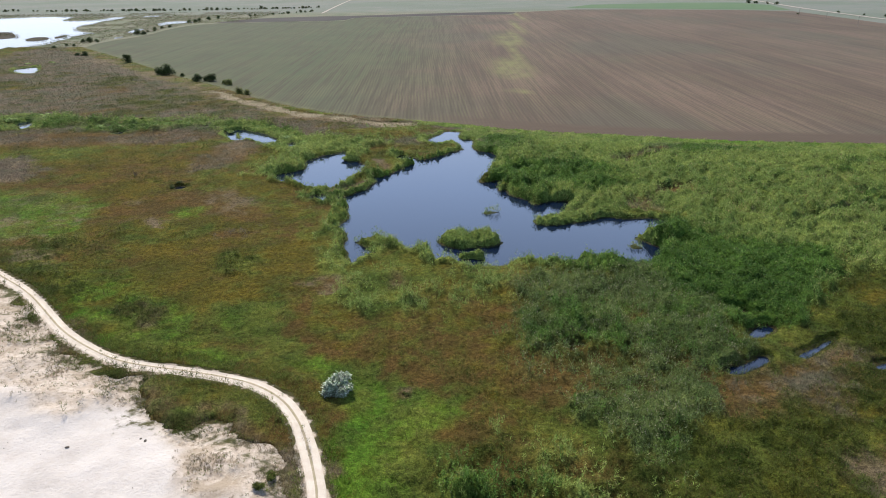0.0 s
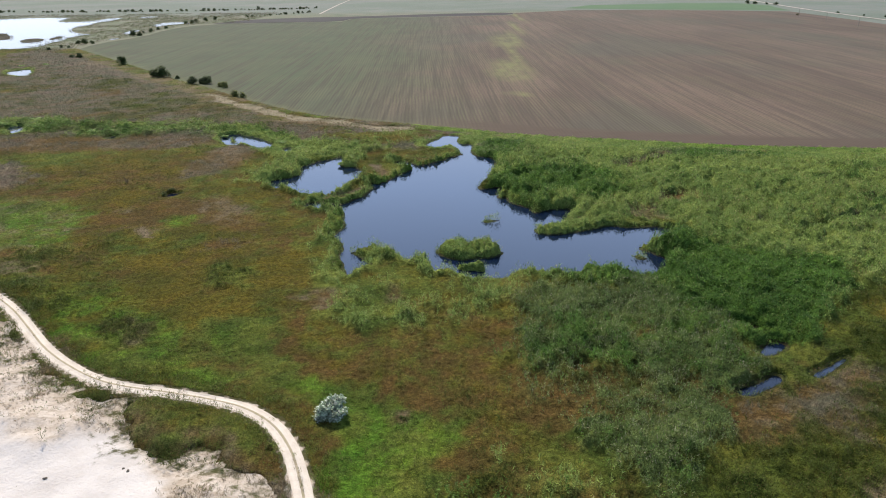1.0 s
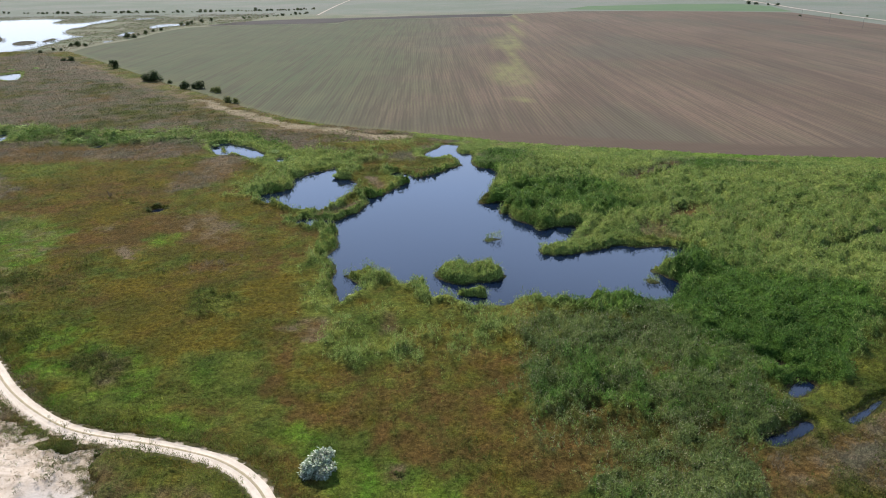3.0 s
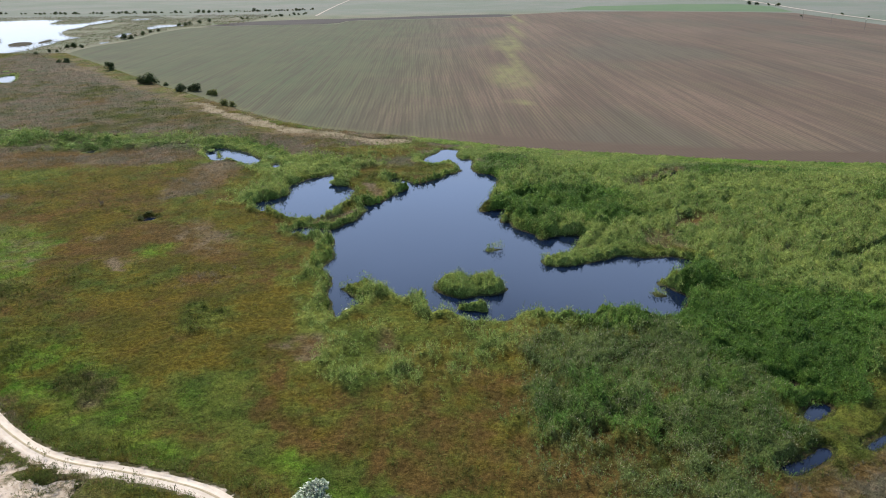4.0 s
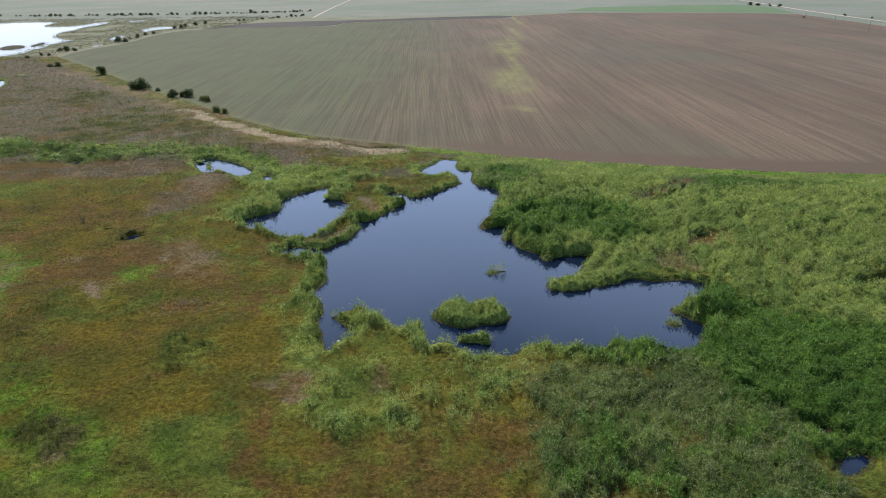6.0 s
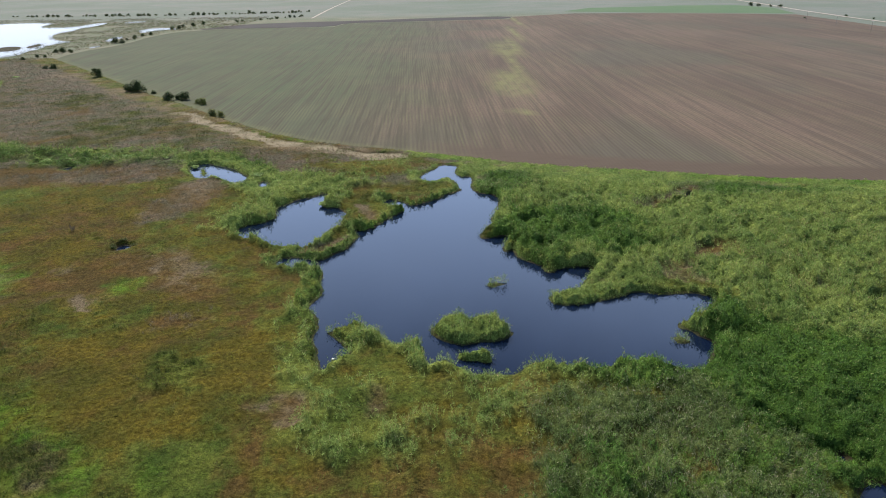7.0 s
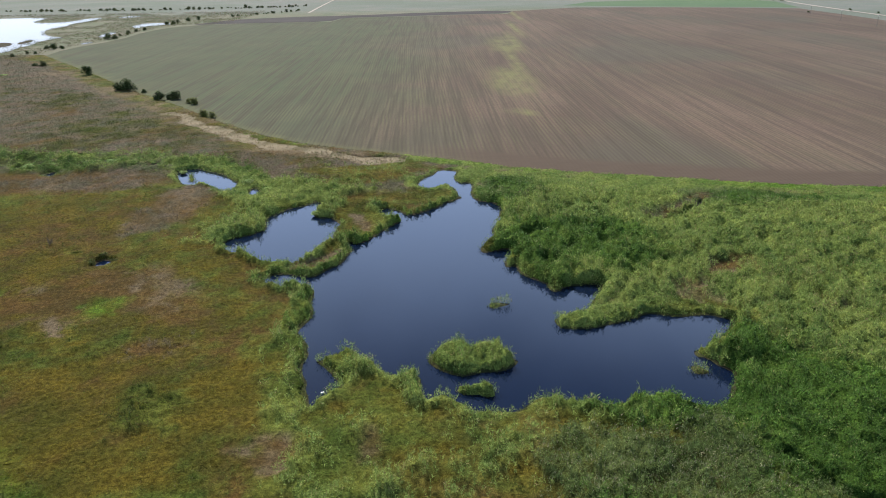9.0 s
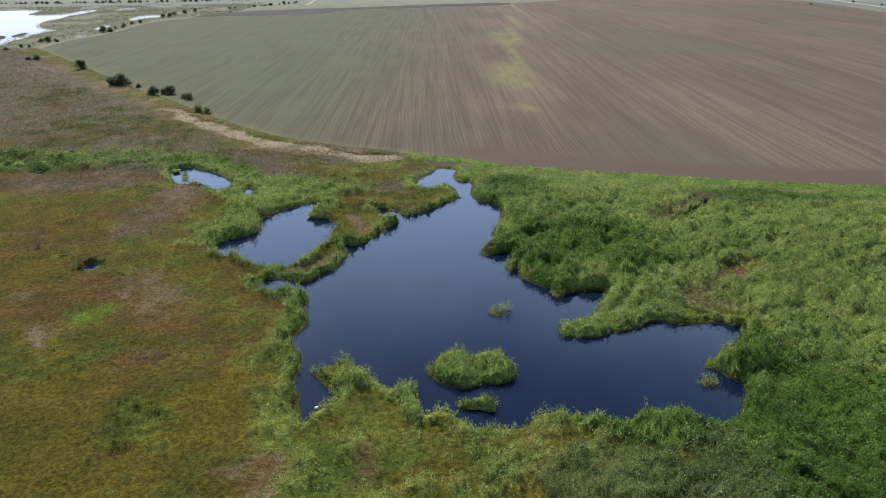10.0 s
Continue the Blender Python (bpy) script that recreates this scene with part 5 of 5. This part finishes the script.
for x0, x1, y0, y1, gap, grown in ((-75, 85, 50, 112, 0.31, 1.0), (-125, 135, 112, 180, 0.46, 1.4), (-170, 190, 180, 262, 0.68, 2.0), (-330, -20, 262, 540, 1.3, 2.7)):
    px_, py_ = scatter(x0, x1, y0, y1, gap)
    plant_band(px_, py_, gap, grown, STORE)

px_, py_ = scatter(-620, -215, 540, 970, 3.4)
away = np.full(len(px_), 9.0)
for outline in LAKES:
    away = np.minimum(away, -inside(px_, py_, outline) + 7 * (rough_noise(px_, py_, 22, 61) - 0.45))
for outline in LAKE_ISLES:
    away = np.maximum(away, inside(px_, py_, outline) + 8 * (rough_noise(px_, py_, 14, 62) - 0.4))
fen = (away > 0) & (inside(px_, py_, FIELD_LINE) < -5) & (rough_noise(px_, py_, 30, 63) > 0.36)
plant_band(px_[fen], py_[fen], 3.4, 6.0, STORE)

PLANT_LABEL = {
    "reed": ("fresh_reeds", "fresh green common reeds round the pond", "reeds"),
    "dark": ("dark_reeds", "dense dark green leafy reeds beside the pond", "reeds"),
    "grey": ("grey_reeds", "tall greyish green reeds with pale plumes", "reeds"),
    "rust": ("rusty_sedge", "rusty brown sedge covering the marsh", "sedge"),
    "olive": ("olive_sedge", "yellowish olive sedge on wet ground", "sedge"),
    "meadow": ("meadow_grass", "mid green meadow grass and herbs", "grass"),
    "bright": ("lush_grass", "lush bright green grass in damp hollows", "grass"),
    "straw": ("dry_grass", "dry straw coloured grass in sparse tufts", "grass"),
    "fen": ("fen_herbs", "dark olive leafy fen herbs in low mounds", "herbs"),
    "old": ("old_reeds", "dull brownish old reeds on far marsh", "reeds"),
}
for kind, pieces in STORE.items():
    shift, vs, fs = 0, [], []
    for v, f in pieces:
        vs.append(v)
        fs.append(f + shift)
        shift += len(v)
    name, label, category = PLANT_LABEL[kind]
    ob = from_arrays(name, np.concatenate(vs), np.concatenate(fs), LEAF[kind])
    tagged(ob, label, category, kind="stuff")


# ---- trees and shrubs ----
def limb(bm, a, b, ra, rb, sides=7):
    """A tapered round limb from a to b."""
    a, b = Vector(a), Vector(b)
    q = (b - a).to_track_quat("Z", "Y")
    rings = []
    for p, r in ((a, ra), (a.lerp(b, 0.5) + Vector((0.04, -0.03, 0)) * (b - a).length, (ra + rb) / 2), (b, rb)):
        rings.append([bm.verts.new(p + q @ Vector((r * math.cos(2 * math.pi * k / sides), r * math.sin(2 * math.pi * k / sides), 0))) for k in range(sides)])
    for one, two in zip(rings, rings[1:]):
        for k in range(sides):
            bm.faces.new((one[k], one[(k + 1) % sides], two[(k + 1) % sides], two[k]))
    bm.faces.new(rings[-1])


def make_tree(name, seed, height, spread, trunk_share, leaf_count, leaf_size, leaf_material, lobes, label, category, lobe=(0.32, 0.55)):
    """A tapered trunk with limbs, and a crown of leaves gathered in uneven lobes."""
    local = np.random.default_rng(seed)
    root = new(name)
    centres, radii = [], []
    for k in range(lobes):
        turn = 2 * math.pi * k / lobes + local.uniform(-0.5, 0.5)
        out = spread * local.uniform(0.12, 0.62) * (k > 0)
        up = height * (trunk_share + (1 - trunk_share) * local.uniform(0.22, 0.78))
        centres.append((out * math.cos(turn), out * math.sin(turn), up))
        radii.append(spread * local.uniform(*lobe))
    bm = bmesh.new()
    fork = Vector((0, 0, height * max(0.12, trunk_share)))
    limb(bm, (0, 0, -0.15), fork, height * 0.035, height * 0.024, 9)
    for c in centres:
        limb(bm, fork * 0.95, c, height * 0.018, height * 0.005)
    part("trunk", bm, BARK, root, "grey-brown forking trunk")
    per = leaf_count // lobes
    spots = []
    for c, r in zip(centres, radii):
        d = local.normal(size=(per, 3))
        d /= np.linalg.norm(d, axis=1)[:, None]
        far = local.uniform(0.35, 1.0, per) ** 0.6 * r * (1 + 0.35 * np.sin(3 * d[:, 0] * 2 + seed) * np.cos(5 * d[:, 1] + k))
        p = np.array(c) + d * far[:, None] * np.array([1, 1, 0.85])
        spots.append(p[p[:, 2] > height * 0.06])
    p = np.concatenate(spots)
    n = len(p)
    v, f = leaf_arrays(p, local.uniform(0, 6.28, n), local.uniform(-0.6, 1.2, n), leaf_size * local.uniform(0.6, 1.4, n), leaf_size * 0.5 * local.uniform(0.6, 1.4, n), local.uniform(0, 0.9, n), 0.4)
    crown = from_arrays("crown", v, f, leaf_material)
    crown.parent = root
    return tagged(root, label, category)


def stand(x, y):
    return float(ground_height(np.array([x]), np.array([y]))[0])


TREES = [make_tree("broadleaf_tree", 11 + k, h, s, t, 2600, 0.95, TREE_LEAF, n, "dark green round-crowned tree at the field margin", "tree") for k, (h, s, t, n) in enumerate(((9.0, 6.0, 0.05, 11), (7.6, 5.6, 0.04, 10), (10.0, 5.2, 0.07, 12)))]
FAR_TREES = [make_tree("broadleaf_tree", 51 + k, h, s, t, 640, 1.5, TREE_LEAF, n, "small dark green tree far across the plain", "tree") for k, (h, s, t, n) in enumerate(((7.5, 5.6, 0.04, 7), (6.4, 6.2, 0.03, 6), (9.0, 4.6, 0.05, 6)))]
SHRUB = make_tree("shrub", 31, 3.4, 2.6, 0.05, 1400, 0.35, SHRUB_LEAF, 5, "yellowish green low shrub at the field margin", "shrub")


def planted(ob, first, x, y, size, turn, group):
    size *= 0.95 if group != "trees along the field margin" else 0.84
    m = pose(x, y, stand(x, y) - 0.45 * size, 0, 0, turn) @ Matrix.Diagonal((size, size, size, 1))
    if first:
        ob.matrix_basis = m
        got = ob
    else:
        got = copy_thing(ob, m)
    return tagged(got, group=group)


used = set()
MARGIN_TREES = [(-151.4, 386.5, 0.9, 0), (-155.5, 388, 0.75, 1), (-141.8, 381.6, 0.5, 1), (-126.8, 361, 0.85, 0), (-123, 363.5, 0.8, 1), (-119.6, 362, 0.8, 0), (-109.8, 351.5, 1.1, 3), (-106.5, 349, 1.6, 3),
                (-93.8, 321.4, 1.6, 3), (-90, 319.5, 1.3, 3), (-196.8, 440.9, 0.75, 2), (-248.5, 480.9, 0.7, 1), (-243.5, 481.5, 0.7, 0), (-293, 581, 0.75, 1), (-287, 579.9, 0.85, 0), (-281, 581, 0.7, 1),
                (-289.8, 530.4, 0.55, 0), (-290.5, 549.8, 0.5, 2), (-286, 552, 0.5, 1), (-301, 521, 0.35, 1), (-276.3, 648.3, 1.0, 0), (-271, 650, 0.9, 1), (-278.1, 677.7, 0.5, 1), (-274, 684, 0.6, 1),
                (-278.4, 696.5, 0.6, 0), (-279.3, 716.4, 0.7, 1), (-275, 726, 0.6, 0), (-277.9, 790.8, 0.9, 1), (-271, 793, 0.8, 0), (-272.5, 810.6, 0.8, 2), (-268.5, 832.4, 0.8, 0), (-262.6, 849.9, 0.9, 2)]
for k, (x, y, size, which) in enumerate(MARGIN_TREES):
    ob = (TREES + [SHRUB])[which]
    planted(ob, which not in used, x, y, size, 47 * k, "trees along the field margin")
    used.add(which)
local = np.random.default_rng(5)
for k in range(150):
    u = local.random()
    x = -700 + 520 * u ** 0.8
    y = 1072 - 30 * math.sin(3.1 * u) + local.uniform(-12, 12)
    planted(FAR_TREES[k % 3], k < 3, x, y, local.uniform(0.4, 0.9), 61 * k, "distant tree belt")
for k in range(16):
    u = local.random()
    planted(FAR_TREES[k % 3], False, -242 + 72 * u, 876 + 100 * u + local.uniform(-6, 6), local.uniform(0.55, 0.85), 33 * k, "trees behind the dark strip")
for k, (x, y, size, which) in enumerate(((451.4, 1053.6, 0.9, 0), (456.2, 1040, 0.8, 1), (466, 1025, 0.9, 2), (473, 1012, 0.8, 1), (473, 757.9, 1.0, 2), (459, 826, 0.5, 1), (403.1, 806.8, 0.35, 1), (462, 780, 0.35, 0))):
    planted(FAR_TREES[which], False, x, y, size * 1.3, 71 * k, "trees by the farm road")

# The silvery bush beside the track: a broad lobe and a taller, slanting one.
bush = make_tree("silver_bush", 77, 4.0, 2.9, 0.03, 6200, 0.36, SILVER_LEAF, 17, "silvery grey-leaved bush on bright green grass", "bush", (0.17, 0.34))
bush.matrix_basis = pose(-14.6, 77.6, stand(-14.6, 77.6), 0, 0, 20) @ Matrix.Diagonal((1.12, 0.95, 0.78, 1))

# ---- marsh shrubs ----
WILLOW = make_tree("willow_shrub", 41, 2.6, 1.9, 0.05, 1500, 0.42, WILLOW_LEAF, 6, "rounded green willow shrub beside marsh pools", "shrub")
local = np.random.default_rng(9)
WILLOWS = [(-124.9, 247.1, 0.9), (-119.5, 250.7, 1.0), (-114, 250.3, 0.9), (-108, 251, 0.7), (-102.5, 253.1, 0.9), (-96, 252, 0.7), (-86.6, 249.7, 1.1), (-82.5, 252, 1.2), (-79, 258, 1.0), (-74, 254, 0.8),
           (-67, 246, 0.9), (-61, 241, 0.8), (-54.5, 231, 0.8), (-52.6, 227.5, 1.0), (-45.2, 221, 0.8), (-166, 262, 1.2), (-158, 271, 1.3), (-149, 266, 1.1), (-143, 262, 0.9), (-136, 259, 0.8), (-131, 256, 0.7),
           (-29, 201.5, 0.7), (-75.2, 240.5, 0.6), (-258, 438, 1.0), (-246, 443, 1.0)]
for k, (x, y, size) in enumerate(WILLOWS):
    m = pose(x, y, max(stand(x, y), 0.0) - 0.05, 0, 0, 53 * k) @ Matrix.Diagonal((size * 1.25, size * 1.15, size * local.uniform(0.6, 0.85), 1))
    if k:
        got = copy_thing(WILLOW, m)
    else:
        WILLOW.matrix_basis = m
        got = WILLOW
    tagged(got, group="shrubs round the marsh pools")
FEN_SHRUB = make_tree("fen_shrub", 43, 1.7, 1.5, 0.05, 1100, 0.34, LEAF["fen"], 5, "dark olive low shrub beside a muddy hole", "shrub")
for k, (x, y, size) in enumerate(((-71.7, 173.4, 0.75), (-67.6, 174.6, 0.8), (-71.4, 177.3, 1.0), (-5.2, 77.2, 0.7), (-21, 71.2, 0.5), (-19.5, 60.5, 0.75), (-20.5, 58.6, 0.7), (-41.8, 80.8, 0.45))):
    m = pose(x, y, stand(x, y) - 0.03, 0, 0, 71 * k) @ Matrix.Diagonal((size, size, size * 0.9, 1))
    if k:
        got = copy_thing(FEN_SHRUB, m)
    else:
        FEN_SHRUB.matrix_basis = m
        got = FEN_SHRUB
    tagged(got, group="low dark shrubs on the marsh")

# A bare shrub that stands alone in the sedge.
snag = new("dead_shrub")
snag.matrix_basis = pose(-85.9, 184.0, stand(-85.9, 184.0))
local = np.random.default_rng(12)
for k in range(7):
    turn, out, up = local.uniform(0, 6.28), local.uniform(0.3, 0.9), local.uniform(1.5, 2.6)
    bm = bmesh.new()
    tip = Vector((out * math.cos(turn), out * math.sin(turn), up))
    limb(bm, (0.12 * math.cos(turn), 0.12 * math.sin(turn), -0.1), tip, 0.06, 0.02, 6)
    for _ in range(3):
        side = tip * local.uniform(0.5, 0.8)
        limb(bm, side, side + Vector((local.uniform(-0.4, 0.4), local.uniform(-0.4, 0.4), local.uniform(0.3, 0.7))), 0.025, 0.008, 5)
    part("stem", bm, BARK, snag)
tagged(snag, "bare dark dead shrub standing in brown sedge", "shrub")

# ---- small things ----
bm = bmesh.new()
bmesh.ops.create_cube(bm, size=1.0)
bmesh.ops.scale(bm, vec=(0.62, 0.34, 0.30), verts=bm.verts)
bmesh.ops.bevel(bm, geom=bm.edges[:], offset=0.07, segments=2, affect="EDGES")
canister = part("plastic_canister", bm, FOAM)
canister.matrix_basis = pose(-16.6, 125.9, 0.06, 8, 4, 35)
bm = bmesh.new()
bmesh.ops.create_cone(bm, cap_ends=True, segments=12, radius1=0.06, radius2=0.055, depth=0.08)
neck = part("cap", bm, FOAM, canister)
neck.matrix_basis = pose(0.2, 0, 0.18)
tagged(canister, "white plastic canister floating in the reed inlet", "canister")


def clod(seed):
    """A rough lump of caked sand or stone."""
    bm = bmesh.new()
    bmesh.ops.create_icosphere(bm, subdivisions=2, radius=0.5)
    for v in bm.verts:
        v.co *= 1 + 0.55 * noise.noise(v.co * 2.2 + Vector((seed, 0, 0)))
        v.co.z *= 0.6
    return part("sand_clod", bm, STONE)


CLODS = [clod(3.1), clod(8.4), clod(15.7)]
local = np.random.default_rng(21)
spots = [(-45.0, 65.8, 0.42), (-37.0, 67.6, 0.3), (-36.2, 67.0, 0.35), (-55.0, 78.8, 0.4), (-45.2, 76.6, 0.3)]
for _ in range(70):
    x, y = local.uniform(-66, -18), local.uniform(57, 95)
    if inside(np.array([x]), np.array([y]), SAND)[0] > 2 and off_line(np.array([x]), np.array([y]), TRACK_LINE)[0] > 2.2 and local.random() < (0.35 if inside(np.array([x]), np.array([y]), CLEAN_SAND)[0] > 0 else 1.0):
        spots.append((x, y, local.uniform(0.12, 0.34)))
for k, (x, y, size) in enumerate(spots):
    m = pose(x, y, stand(x, y) + 0.05 * size, local.uniform(-15, 15), local.uniform(-15, 15), local.uniform(0, 360)) @ Matrix.Diagonal((size * 1.3, size, size, 1))
    if k < 3:
        CLODS[k].matrix_basis = m
        got = CLODS[k]
    else:
        got = copy_thing(CLODS[k % 3], m)
    tagged(got, "dark caked lump lying on pale sand", "clod", "clods scattered over the sand")


def utility_pole():
    """A wooden pole with one crossarm and three insulators."""
    root = new("utility_pole")
    bm = bmesh.new()
    limb(bm, (0, 0, -0.3), (0, 0, 9.0), 0.17, 0.11, 10)
    part("pole", bm, WOOD, root)
    bm = bmesh.new()
    bmesh.ops.create_cube(bm, size=1.0)
    bmesh.ops.scale(bm, vec=(2.2, 0.14, 0.16), verts=bm.verts)
    bmesh.ops.translate(bm, vec=(0, 0.16, 8.4), verts=bm.verts)
    arm = part("crossarm", bm, WOOD, root)
    for x in (-1.0, 0.0, 1.0):
        bm = bmesh.new()
        limb(bm, (x, 0.16, 8.48), (x, 0.16, 8.75), 0.06, 0.04, 8)
        part("insulator", bm, FOAM, arm)
    return tagged(root, "weathered wooden utility pole beside the farm road", "utility pole", "poles along the farm road")


POLE = utility_pole()
for k, (x, y) in enumerate(((381.8, 706.7), (374.8, 639.0), (389, 776))):
    m = pose(x, y, stand(x, y) + 0.1, 0, 0, 84)
    if k:
        copy_thing(POLE, m)
    else:
        POLE.matrix_basis = m
